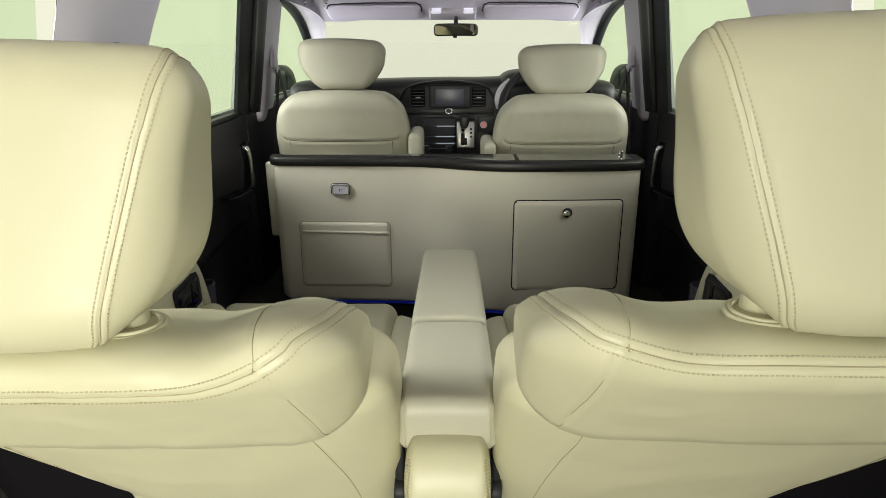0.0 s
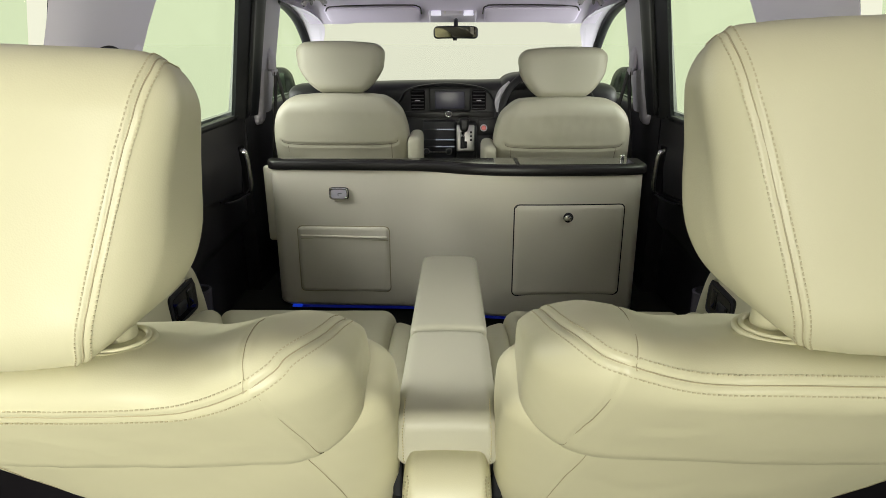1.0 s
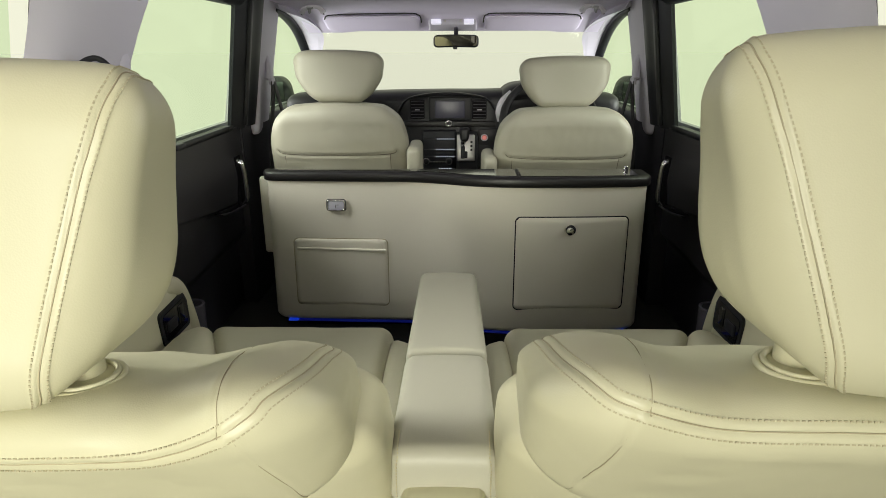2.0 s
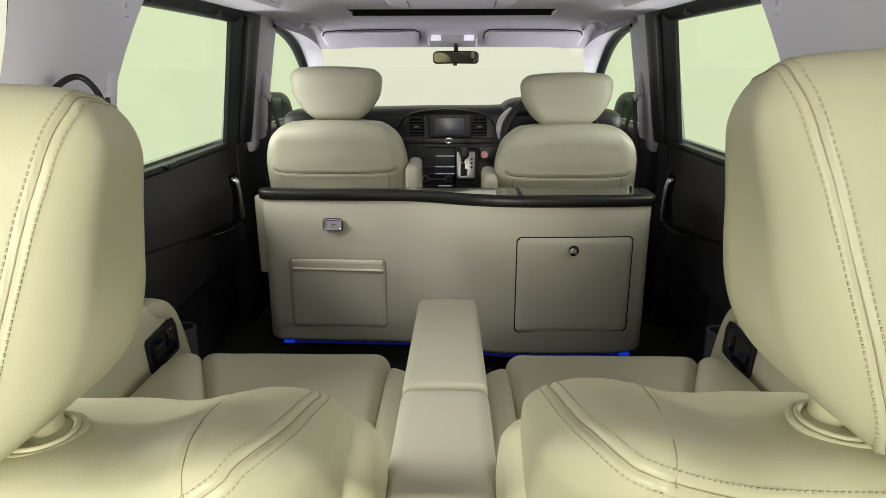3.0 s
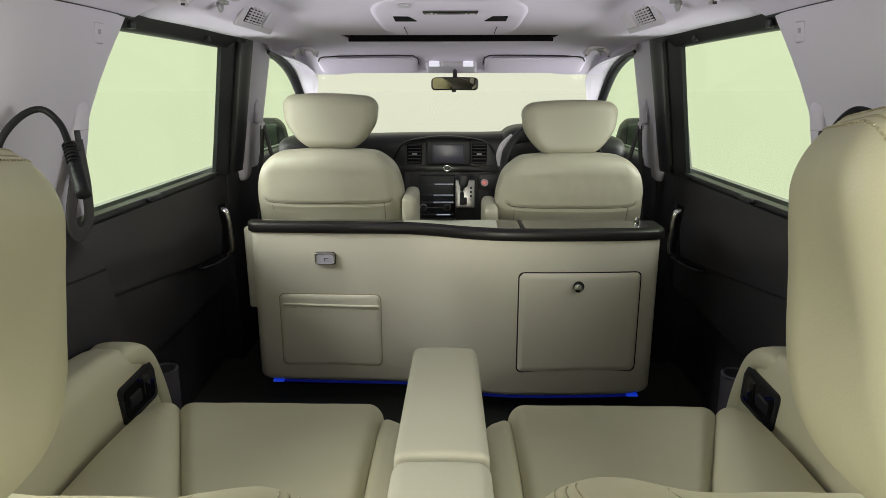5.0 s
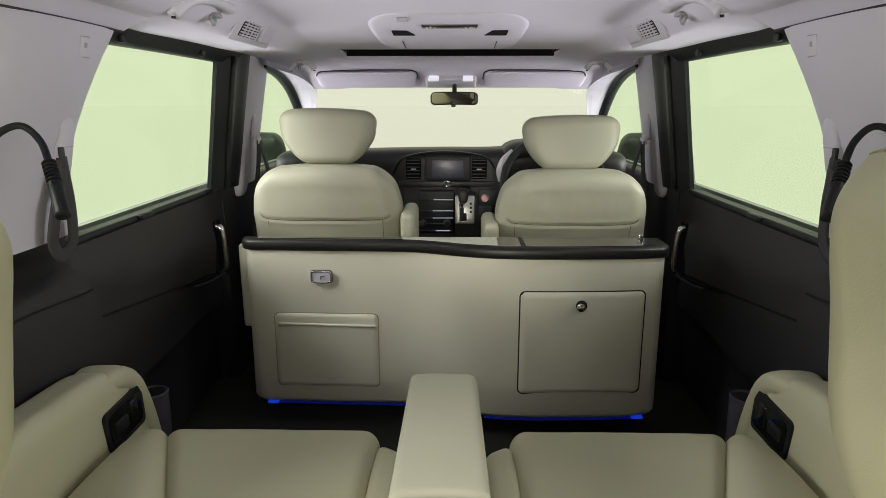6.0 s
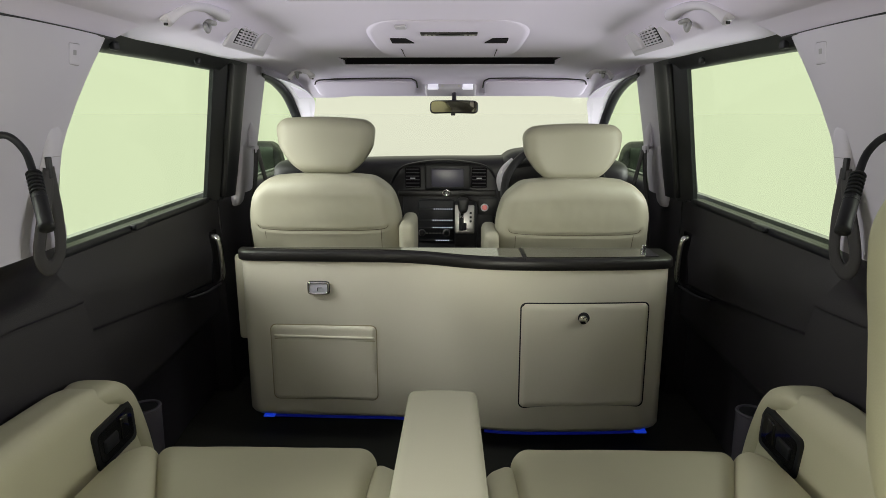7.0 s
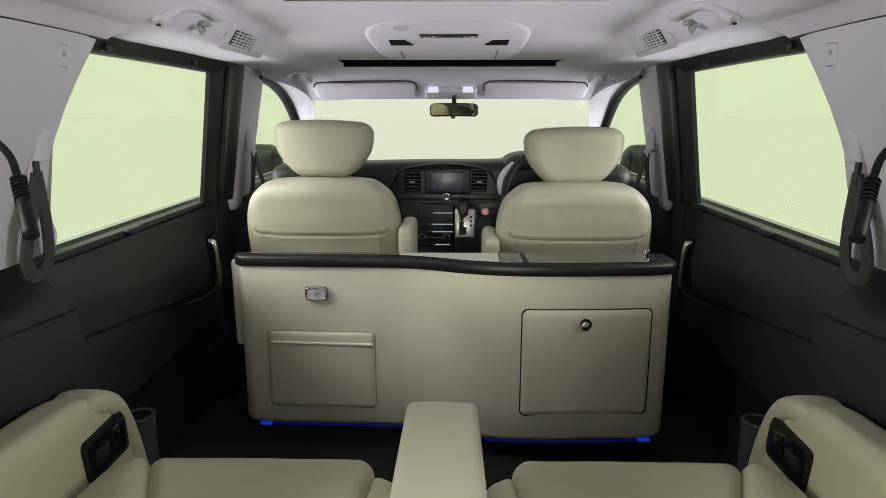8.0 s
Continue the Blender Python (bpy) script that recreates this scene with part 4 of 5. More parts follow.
    part("switch", bevel_box((s * (xi - 0.001), 1.245, 0.377), (0.004, 0.022, 0.013), 0.004), RUBBER, sw)
    part("switch", bevel_box((s * (xi - 0.001), 1.292, 0.383), (0.003, 0.012, 0.022), 0.003), GLOSSBLACK, sw)
    own(box)


def switch_plate(s, x, grow):
    bm = bmesh.new()
    pts = [(1.196 - grow, 0.419 + grow, 0), (1.329 + grow, 0.424 + grow, 0), (1.334 + grow, 0.338 - grow, 0), (1.203 - grow, 0.338 - grow, 0)]
    vs = [bm.verts.new((s * x, p.x, p.y)) for p in round_poly(pts, 0.014)]
    bm.faces.new(vs)
    out = bmesh.ops.extrude_face_region(bm, geom=list(bm.faces))
    bmesh.ops.translate(bm, vec=(s * 0.012, 0, 0), verts=[v for v in out["geom"] if isinstance(v, bmesh.types.BMVert)])
    return bm


rear_seat(-1, 0.0)
rear_seat(1, 0.018)


def make_console():
    con = thing("centre_armrest", (0, 0.85, FLOOR_Z), "cream leather centre armrest console between the chairs", "armrest")

    def pad(name, y0, y1, z0, z1, w0, w1, top0, top1, label, seams=True, rr=(0.016, 0.018, 0.018), arch=0.0):
        def shp(n):
            a, b, g = n[:, 0], n[:, 1], n[:, 2]
            t = (b + 1) / 2
            top = top0 + (top1 - top0) * t + arch * (1 - b * b)
            y = y0 + (y1 - y0) * t
            z = z0 + (top - z0) * (g + 1) / 2 + 0.003 * (1 - a * a) * np.clip(g, 0, 1)
            return np.stack([a * (w0 + (w1 - w0) * t), y, z], 1)
        P = Pillow(((w0 + w1) / 2, (y1 - y0) / 2, (top0 - z0) / 2), rr, 0.005, shp)
        ls = []
        if seams:
            for e in (-1, 1):
                ls.append(P.line([(e * 0.93, -1, -0.8), (e * 0.93, -1, 0.4), (e * 0.93, -0.97, 1.0), (e * 0.93, -0.6, 1)], 90))
            for l in ls:
                P.press(l, 0.0012, 0.0006, 0.0014, 0.004, 0.003)
        # Front and lid pads take the shaded leather copy, the rear cover the plain one.
        ob = P.make(name, LEATHER_C_SHADED if y0 > 0.56 else LEATHER, con, label)
        for l in ls:
            P.stitches(l, "stitching", ob, off=0.0045, both=True)
        return ob
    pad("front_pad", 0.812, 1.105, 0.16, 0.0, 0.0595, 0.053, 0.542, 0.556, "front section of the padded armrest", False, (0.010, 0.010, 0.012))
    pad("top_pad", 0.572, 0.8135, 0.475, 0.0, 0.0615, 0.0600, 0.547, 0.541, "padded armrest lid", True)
    pad("rear_pad", 0.520, 0.640, 0.10, 0.0, 0.0530, 0.0530, 0.500, 0.505, "rear cover of the armrest", True, (0.014, 0.045, 0.06))
    part("core", bevel_box((0, 0.73, 0.28), (0.045, 0.09, 0.20), 0.01), TRIM_DARK, con)
    for e in (-1, 1):
        part("hinge", cyl((e * 0.062, 0.60, 0.40), 0.016, 0.014, "x", bev=0.002), RUBBER, con, "black hinge cap")
        part("hinge_arm", bevel_box((e * 0.062, 0.61, 0.42), (0.006, 0.012, 0.07), 0.004), RUBBER, con)
    own(con)


make_console()


# ---------------------------------------------------------------- front seats
def front_seat(s, dz, arm_x, arm_z):
    X0 = s * 0.371
    seat = thing("bucket_seat", (X0, 2.2, FLOOR_Z), "front seat with smooth cream leather back", "seat", "front seats")

    def hshape(n):
        a, b, g = n[:, 0], n[:, 1], n[:, 2]
        w = 0.140 + 0.010 * np.clip(g, -1, 0.5) - 0.050 * np.clip(-g + 0.05, 0, 1) ** 1.5 - 0.010 * np.clip(g - 0.6, 0, 1)
        y = 2.10 + 0.048 * b - 0.018 * (1 - a * a) * np.clip(-b, 0, 1) + 0.02 * g * 0.5
        z = 0.866 + dz + 0.083 * g - 0.008 * a * a * np.clip(g, 0, 1) + 0.003 * a * s
        return np.stack([X0 - s * 0.002 + a * w, y, z], 1)
    P = Pillow((0.14, 0.05, 0.083), (0.035, 0.030, 0.030), 0.007, hshape)
    P.make("headrest", LEATHER_F_SHADED, seat, "rounded leather headrest, narrower below")
    for e in (-1, 1):
        part("post", cyl((X0 + e * 0.06, 2.11, 0.79 + dz), 0.006, 0.06, "z"), CHROME, seat)

    def bshape(n):
        a, b, g = n[:, 0], n[:, 1], n[:, 2]
        gg = np.clip((g - 0.42) / 0.58, 0, 1)
        w = 0.227 - 0.045 * gg ** 2.2
        z = 0.52 + dz * 0.6 + 0.268 * g - 0.014 * a * a * np.clip(g, 0, 1)
        y = 2.075 + 0.065 * b - 0.055 * (g - 0.5) * 0.9 - 0.022 * (1 - a * a) * np.clip(-b, 0, 1) * np.clip(g + 0.2, 0, 1)
        y = y - 0.010 * bump_fn(g, 0.50, 0.22) * np.clip(-b, 0, 1) * (1 - a ** 4)
        return np.stack([X0 + a * w, y, z], 1)
    P = Pillow((0.22, 0.065, 0.268), (0.05, 0.035, 0.06), 0.0055, bshape)
    low = P.line([(-0.86, -1, 0.46), (-0.80, -1, 0.42), (-0.5, -1, 0.395), (0, -1, 0.39), (0.5, -1, 0.395), (0.80, -1, 0.42), (0.86, -1, 0.46)], 160)
    P.press(low, 0.0035, 0.0015, 0.0035, 0.010, 0.009)
    ups = [P.line([(e * 0.76, -1, 0.41), (e * 0.76, -1, 0.0), (e * 0.76, -1, -0.4)], 60) for e in (-1, 1)]
    P.crumple(0.0012, 0.06)
    for l in ups:
        P.press(l, 0.0016, 0.0004, 0.002, 0.006, 0.004)
    bk = P.make("backrest", LEATHER_F_SHADED, seat, "leather seat back with a sewn map pocket")
    for l in ups + [low]:
        P.cord(l, "seam", bk, 0.0009, 0.0004, SEAM_DARK)

    def cshape(n):
        a, b, g = n[:, 0], n[:, 1], n[:, 2]
        return np.stack([X0 + a * 0.24, 2.30 + 0.25 * b, 0.30 + 0.075 * g + 0.01 * b], 1)
    Pillow((0.24, 0.25, 0.075), (0.05, 0.05, 0.04), 0.02, cshape).make("cushion", LEATHER_F_SHADED, seat)
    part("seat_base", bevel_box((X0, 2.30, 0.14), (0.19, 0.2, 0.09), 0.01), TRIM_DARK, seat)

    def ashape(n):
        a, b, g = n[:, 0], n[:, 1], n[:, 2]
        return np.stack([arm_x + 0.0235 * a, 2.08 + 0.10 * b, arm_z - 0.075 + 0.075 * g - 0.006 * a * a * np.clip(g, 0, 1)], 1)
    Pillow((0.0235, 0.10, 0.075), (0.012, 0.03, 0.018), 0.007, ashape).make("armrest", LEATHER_F_SHADED, seat, "narrow folding armrest")
    own(seat)


front_seat(-1, 0.004, -0.122, 0.655)
front_seat(1, -0.016, 0.127, 0.625)

# ---------------------------------------------------------------- dashboard and controls
def make_dash():
    dash = thing("dashboard", (0, 2.9, FLOOR_Z), "dark grey moulded dashboard with centre screen and vents", "dashboard")

    def dshape(n):
        a, b, g = n[:, 0], n[:, 1], n[:, 2]
        z = 0.60 + 0.170 * g + 0.020 * (1 - np.abs(a) ** 1.5) * np.clip(g, 0, 1) - 0.05 * np.clip(b + 0.6, 0, 1.6) * np.clip(g, 0, 1)
        z = z + 0.022 * bump_fn(a, 0.55, 0.22) * np.clip(g, 0, 1) * np.clip(1 - b, 0, 1)
        y = 3.00 + 0.38 * b + 0.05 * (a * a) - 0.02 * g * np.clip(-b, 0, 1)
        return np.stack([a * 0.715, y, z], 1)
    Pillow((0.715, 0.38, 0.165), (0.05, 0.06, 0.045), 0.02, dshape).make("body", DASH, dash, "grained dark top and face")

    def stack_shape(n):
        a, b, g = n[:, 0], n[:, 1], n[:, 2]
        z = 0.578 + 0.188 * g
        y = 2.665 + 0.055 * b - 0.03 * np.clip(-g, 0, 1)
        return np.stack([a * (0.185 - 0.05 * np.clip(-g, 0, 1) + 0.01 * g), y, z + 0.006 * (1 - a * a)], 1)
    Pillow((0.185, 0.055, 0.20), (0.02, 0.02, 0.02), 0.015, stack_shape).make("centre_fascia", DASH, dash, "dark centre stack")
    sc = part("screen_surround", bevel_box((-0.008, 2.612, 0.717), (0.090, 0.010, 0.050), 0.010), DASH, dash)
    part("screen", bevel_box((-0.009, 2.602, 0.715), (0.062, 0.004, 0.035), 0.003), SCREEN, sc, "dim grey display screen")
    for x in (-0.1435, 0.1135):
        vent = part("air_vent", bevel_box((x, 2.611, 0.714), (0.030, 0.008, 0.040), 0.006), MATTE, dash, "rectangular air vent")
        for k in range(6):
            part("slat", bevel_box((x, 2.602, 0.681 + 0.0135 * k), (0.026, 0.005, 0.0014), 0.0007, 2), SLAT, vent)
        part("vent_tab", bevel_box((x, 2.597, 0.714), (0.010, 0.003, 0.0022), 0.001, 2), SILVER, vent, "silver vent tab")
    mesh_part("screen_hood", *tube([(-0.225, 2.63, 0.665), (-0.207, 2.615, 0.725), (-0.165, 2.605, 0.765), (-0.02, 2.60, 0.783), (0.125, 2.605, 0.765), (0.165, 2.615, 0.725), (0.178, 2.63, 0.665)], 0.020, 0.0035, 10, 50, (0, 0, 1)), DASH, dash, "arched hood over the screen and vents")
    # trim band under the screen and round emblem
    part("trim_band", bevel_box((-0.01, 2.606, 0.655), (0.19, 0.006, 0.012), 0.004), EDGE, dash, "dark wood-grain band")
    em = [(-0.013, 2.592, 0.658)]
    mesh_part("emblem_ring", *ring(em[0], 0.0115, 0.0028, "y", 1.15, 0.95), CHROME, dash, "plain chrome oval emblem")
    part("emblem_plate", bevel_box((-0.013, 2.592, 0.648), (0.008, 0.003, 0.0035), 0.0015), CHROME, dash)
    # radio and climate rows
    radio = part("radio_panel", bevel_box((-0.052, 2.592, 0.547), (0.070, 0.012, 0.085), 0.006), RUBBER, dash, "black radio and climate panel")
    for z, x0, x1, nn in ((0.596, -0.060, 0.008, 9), (0.552, -0.064, 0.008, 9), (0.523, -0.064, 0.008, 9), (0.472, -0.052, -0.004, 8)):
        part("button_bar", bevel_box((-0.052, 2.579, z), (0.066, 0.003, 0.0022), 0.001, 1), DASH, radio)
        for k in range(nn):
            part("button", bevel_box((lerp(x0, x1, k / (nn - 1)), 2.5765, z + 0.001), (0.0019, 0.002, 0.0016), 0.0006, 1), BUTTON, radio, "small lit button")
    for x in (-0.108, -0.012):
        part("dial_knob", cyl((x, 2.574, 0.503), 0.011, 0.016, "y", 0.0095, 20, 0.002), DASH, radio, "round climate knob")
        mesh_part("dial_ring", *ring((x, 2.580, 0.503), 0.0125, 0.0013, "y", n=24, k=6), SATIN, radio)
    for k in range(7):
        part("key_row", bevel_box((-0.088 + 0.0125 * k, 2.5785, 0.501), (0.0040, 0.002, 0.0016), 0, 1), SATIN, radio)
    own(dash)

    # gear selector on the lower stack
    sh = thing("gear_selector", (0.056, 2.45, 0.50), "silver gear selector plate with a black lever", "gear lever")
    tilt = Matrix.Rotation(radians(-12), 4, "X")
    part("console", bevel_box((0.062, 2.53, 0.52), (0.042, 0.06, 0.11), 0.015), DASH, sh)
    part("plate", bevel_box((0.056, 2.462, 0.578), (0.036, 0.006, 0.053), 0.006, 3, tilt), SATIN, sh, "brushed silver gate plate")
    part("gate", bevel_box((0.044, 2.452, 0.571), (0.0085, 0.006, 0.034), 0.004, 3, tilt), RUBBER, sh)
    part("gate", bevel_box((0.053, 2.452, 0.552), (0.010, 0.006, 0.014), 0.004, 3, tilt), RUBBER, sh)
    for k in range(4):
        part("gate_mark", bevel_box((0.078, 2.4545, 0.602 - 0.0155 * k), (0.004, 0.002, 0.004), 0.001, 1, tilt), RUBBER, sh)
    mesh_part("lever", *tube([(0.044, 2.455, 0.585), (0.046, 2.425, 0.60), (0.049, 2.405, 0.615)], 0.007, 0.007, 10, 12), CHROME, sh, "chrome lever shaft")
    Pillow((0.019, 0.017, 0.026), (0.012, 0.012, 0.014), 0.004, lambda n: np.stack([0.049 + n[:, 0] * (0.019 + 0.004 * n[:, 2]), 2.398 + n[:, 1] * 0.017, 0.640 + n[:, 2] * 0.027], 1)).make("lever_knob", DASH, sh, "dark leather knob")
    own(sh)

    st = thing("start_button", (0.136, 2.6, 0.60), "round red start button with a chrome ring", "button")
    part("mount", bevel_box((0.150, 2.625, 0.60), (0.045, 0.018, 0.04), 0.012), DASH, st)
    part("cap", cyl((0.136, 2.600, 0.600), 0.0100, 0.012, "y", 0.009, 24, 0.002), RED, st, "red push cap")
    mesh_part("ring", *ring((0.136, 2.598, 0.600), 0.0128, 0.0026, "y"), SILVER, st)
    own(st)

    # steering wheel and instrument hood on the driver's side
    hood = thing("instrument_cluster", (0.40, 2.7, 0.7), "hooded instrument cluster with a silver rim", "instruments")
    Pillow((0.19, 0.10, 0.05), (0.06, 0.05, 0.045), 0.012, lambda n: np.stack([0.40 + n[:, 0] * 0.195, 2.70 + n[:, 1] * 0.12, 0.775 + n[:, 2] * 0.035 + 0.018 * (1 - n[:, 0] ** 2)], 1)).make("hood", DASH, hood)
    mesh_part("rim", *tube([(0.196, 2.57, 0.672), (0.188, 2.565, 0.712), (0.202, 2.565, 0.752), (0.240, 2.575, 0.786)], 0.011, 0.010, 10, 24, (0, 1, 0)), SILVER, hood, "silver cluster rim")
    part("dial_face", bevel_box((0.40, 2.66, 0.72), (0.17, 0.006, 0.055), 0.02), GLOSSBLACK, hood)
    own(hood)
    wheel = thing("steering_wheel", (0.385, 2.48, 0.68), "dark leather steering wheel behind the seat", "steering wheel")
    v, f = ring((0, 0, 0), 0.185, 0.014, "y", n=56, k=12)
    m = Matrix.Translation((0.385, 2.47, 0.672)) @ Matrix.Rotation(radians(-24), 4, "X")
    mesh_part("rim", [m @ Vector(p) for p in v], f, DASH, wheel)
    for a in (0, 180, 270):
        p = [m @ Vector((r * math.cos(radians(a)), 0.01, r * math.sin(radians(a)))) for r in (0.04, 0.11, 0.18)]
        mesh_part("spoke", *tube(p, 0.018, 0.010, 8, 10, (0, 1, 0)), DASH, wheel)
    part("hub", bevel_box((0, 0, 0), (0.07, 0.02, 0.06), 0.018, 3, m), DASH, wheel)
    own(wheel)


make_dash()


# ---------------------------------------------------------------- overhead
def make_overhead():
    con = thing("overhead_console", (0, 1.8, 1.15), "pale overhead console with room lamp and slot vents", "console")

    def shp(n):
        a, b, g = n[:, 0], n[:, 1], n[:, 2]
        y = 1.865 + 0.250 * b
        w = 0.198 - 0.060 * np.clip(-b, 0, 1) ** 3 - 0.012 * np.clip(b, 0, 1) ** 3
        x = a * w
        base = np.interp(y, ROOF_Y, ROOF_Z)
        z = base + 0.006 - (1 - g) / 2 * (0.0165 + 0.006 * b) * (1 - 0.35 * np.abs(a) ** 6)
        return np.stack([x, y, z], 1)
    P = Pillow((0.19, 0.25, 0.02), (0.05, 0.05, 0.012), 0.012, shp)
    P.make("housing", HEADLINER, con, "pale grey moulded housing")
    zz = lambda y: interp(y, ROOF_Y, ROOF_Z) - 0.0105 - 0.006 * (y - 1.865) / 0.25
    part("control_strip", bevel_box((0.003, 1.752, zz(1.752)), (0.067, 0.022, 0.003), 0.002), EDGE, con, "dark control strip")
    part("strip_glass", bevel_box((0.004, 1.750, zz(1.752) - 0.001), (0.026, 0.018, 0.003), 0.002), MIRROR_DARK, con)
    for k in range(6):
        part("strip_button", bevel_box(((-0.052, -0.043, -0.032, 0.042, 0.053, 0.060)[k], 1.752, zz(1.752) - 0.0015), (0.003, 0.010, 0.003), 0.001, 1), SATIN, con)
    for e in (-1, 1):
        bm = bmesh.new()
        q = [(0.145, 1.805, 0), (0.145, 1.865, 0), (0.088, 1.865, 0), (0.106, 1.805, 0)]
        bm.faces.new([bm.verts.new((e * p.x + 0.003, p.y, zz(p.y) - 0.0015)) for p in round_poly(q, 0.004)])
        ex = bmesh.ops.extrude_face_region(bm, geom=list(bm.faces))
        bmesh.ops.translate(bm, vec=(0, 0, 0.006), verts=[p for p in ex["geom"] if isinstance(p, bmesh.types.BMVert)])
        part("slot", bm, MATTE, con, "dark slot vent")
        part("parting_line", bevel_box((e * 0.128 + 0.002, 2.015, zz(2.015) + 0.0012), (0.0008, 0.060, 0.002), 0, 1, Matrix.Rotation(radians(-4), 4, "X")), MATTE, con)
    part("push_switch", bevel_box((-0.104, 1.665, zz(1.665) - 0.001), (0.013, 0.020, 0.003), 0.003), TRIM_LIGHT, con)
    own(con)

    lamp = thing("map_lamp", (0, 2.72, 1.06), "front map lamp with two lit lenses", "lamp")
    part("housing", bevel_box((0.002, 2.715, 1.054), (0.100, 0.035, 0.020), 0.010, 3, Matrix.Rotation(radians(-25), 4, "X")), TRIM_LIGHT, lamp)
    for e in (-1, 1):
        part("lens", bevel_box((e * 0.067 + 0.001, 2.684, 1.059), (0.021, 0.006, 0.0115), 0.004, 3, Matrix.Rotation(radians(-25), 4, "X")), LAMPGLOW, lamp, "bright cool white lens")
    for k in range(5):
        part("lamp_switch", bevel_box((-0.03 + 0.016 * k, 2.684, 1.061), (0.006, 0.004, 0.006), 0.002, 2, Matrix.Rotation(radians(-25), 4, "X")), SATIN if k in (0, 4) else TRIM_LIGHT, lamp)
    own(lamp)

    for s in (-1, 1):
        vis = thing("sun_visor", (s * 0.33, 2.7, 1.06), "pale fabric sun visor folded against the headliner", "sun visor", "sun visors")

        def vshape(n, s=s):
            a, b, g = n[:, 0], n[:, 1], n[:, 2]
            y = 2.700 + 0.070 * b
            z = np.interp(y, ROOF_Y, ROOF_Z) - 0.010 + 0.006 * g
            return np.stack([s * 0.330 + a * 0.196, y, z], 1)
        Pillow((0.196, 0.07, 0.009), (0.03, 0.03, 0.008), 0.01, vshape).make("board", HEADLINER, vis)
        # Dark tube draws the shade along the recess edge.
        mesh_part("recess_line", *tube([(s * 0.124, 2.635, 1.054), (s * 0.128, 2.624, 1.076), (s * 0.140, 2.619, 1.083), (s * 0.165, 2.616, 1.087), (s * 0.33, 2.614, 1.087), (s * 0.47, 2.616, 1.083), (s * 0.505, 2.624, 1.078), (s * 0.515, 2.635, 1.066)], 0.0028, 0.0028, 8, 60), DASH, vis, "shadowed edge of the visor recess")
        mesh_part("pivot_rod", *tube([(s * 0.15, 2.775, 1.032), (s * 0.33, 2.778, 1.030), (s * 0.51, 2.775, 1.030)], 0.005, 0.005, 8, 10), PAINT, vis)
        part("clip", bevel_box((s * 0.165, 2.765, 1.034), (0.020, 0.010, 0.007), 0.004), PAINT, vis, "grey visor clip")
        part("label_plate", bevel_box((s * 0.235, 2.668, 1.0665), (0.035, 0.008, 0.0015), 0.0005, 1), PAINT, vis)
        own(vis)

    mir = thing("rear_view_mirror", (0.016, 2.5, 0.98), "dark-framed rear view mirror on a stalk", "mirror")
    Pillow((0.0875, 0.014, 0.0225), (0.018, 0.010, 0.014), 0.006, lambda n: np.stack([0.0155 + n[:, 0] * 0.0875, 2.515 + n[:, 1] * 0.014 + 0.0125 * n[:, 0], 0.983 + n[:, 2] * 0.0235 - 0.002 * n[:, 0] ** 2], 1)).make("casing", RUBBER, mir)
    rim = round_poly([(-0.082, -0.019, 0), (0.082, -0.019, 0), (0.082, 0.019, 0), (-0.082, 0.019, 0)], 0.012)
    bm = bmesh.new()
    bm.faces.new([bm.verts.new((0.0155 + p.x, 2.4985 + 0.152 * p.x - 0.07 * p.y, 0.983 + p.y)) for p in rim])
    out = bmesh.ops.extrude_face_region(bm, geom=list(bm.faces))
    bmesh.ops.translate(bm, vec=(0, 0.004, 0), verts=[v for v in out["geom"] if isinstance(v, bmesh.types.BMVert)])
    part("mirror_glass", bm, MIRROR, mir, "grey-green mirror glass")
    mesh_part("stalk", *tube([(0.0155, 2.53, 1.0), (0.0155, 2.60, 1.03), (0.0155, 2.80, 1.022)], 0.009, 0.007, 8, 12), RUBBER, mir)
    part("dip_tab", bevel_box((0.012, 2.505, 0.957), (0.008, 0.008, 0.005), 0.002), RUBBER, mir)
    own(mir)

    for s in (-1, 1):
        # roof air vents beside a reading lamp
        v = thing("roof_vent", (s * 0.40, 1.5, 1.12), "pale roof air vent with louvres beside a square reading lamp", "air vent", "roof vents")
        m3 = Matrix((Vector((0, 1, 0)), Vector((-s * 0.55, 0, 0.835)), Vector((s * 0.835, 0, 0.55)))).transposed()
        rot = Matrix.Translation((s * 0.436, 1.675, 1.139)) @ m3.to_4x4() @ Matrix.Rotation(radians(90), 4, "Z")
        put = lambda x, y, z: tuple(rot @ Vector((x, y, z)))
        R3 = rot.to_3x3().to_4x4()
        part("bezel", bevel_box(put(0, 0, 0), (0.044, 0.130, 0.004), 0.004, 3, R3), TRIM_LIGHT, v)
        part("grille", bevel_box(put(0, 0.045, -0.003), (0.030, 0.056, 0.003), 0.003, 2, R3), RUBBER, v, "dark louvred grille")
        for k in range(9):
            part("louvre", bevel_box(put(-0.0256 + 0.0064 * k, 0.045, -0.006), (0.0016, 0.054, 0.002), 0.001, 1, R3), TRIM_LIGHT, v)
        for yy in (0.010, 0.033, 0.057, 0.080):
            part("rib", bevel_box(put(0, yy, -0.0070), (0.028, 0.0016, 0.0012), 0, 1, R3), TRIM_LIGHT, v)
        part("reading_lamp", bevel_box(put(0, -0.062, -0.004), (0.030, 0.038, 0.008), 0.005, 3, R3), TRIM_LIGHT, v, "square push lamp")
        own(v)

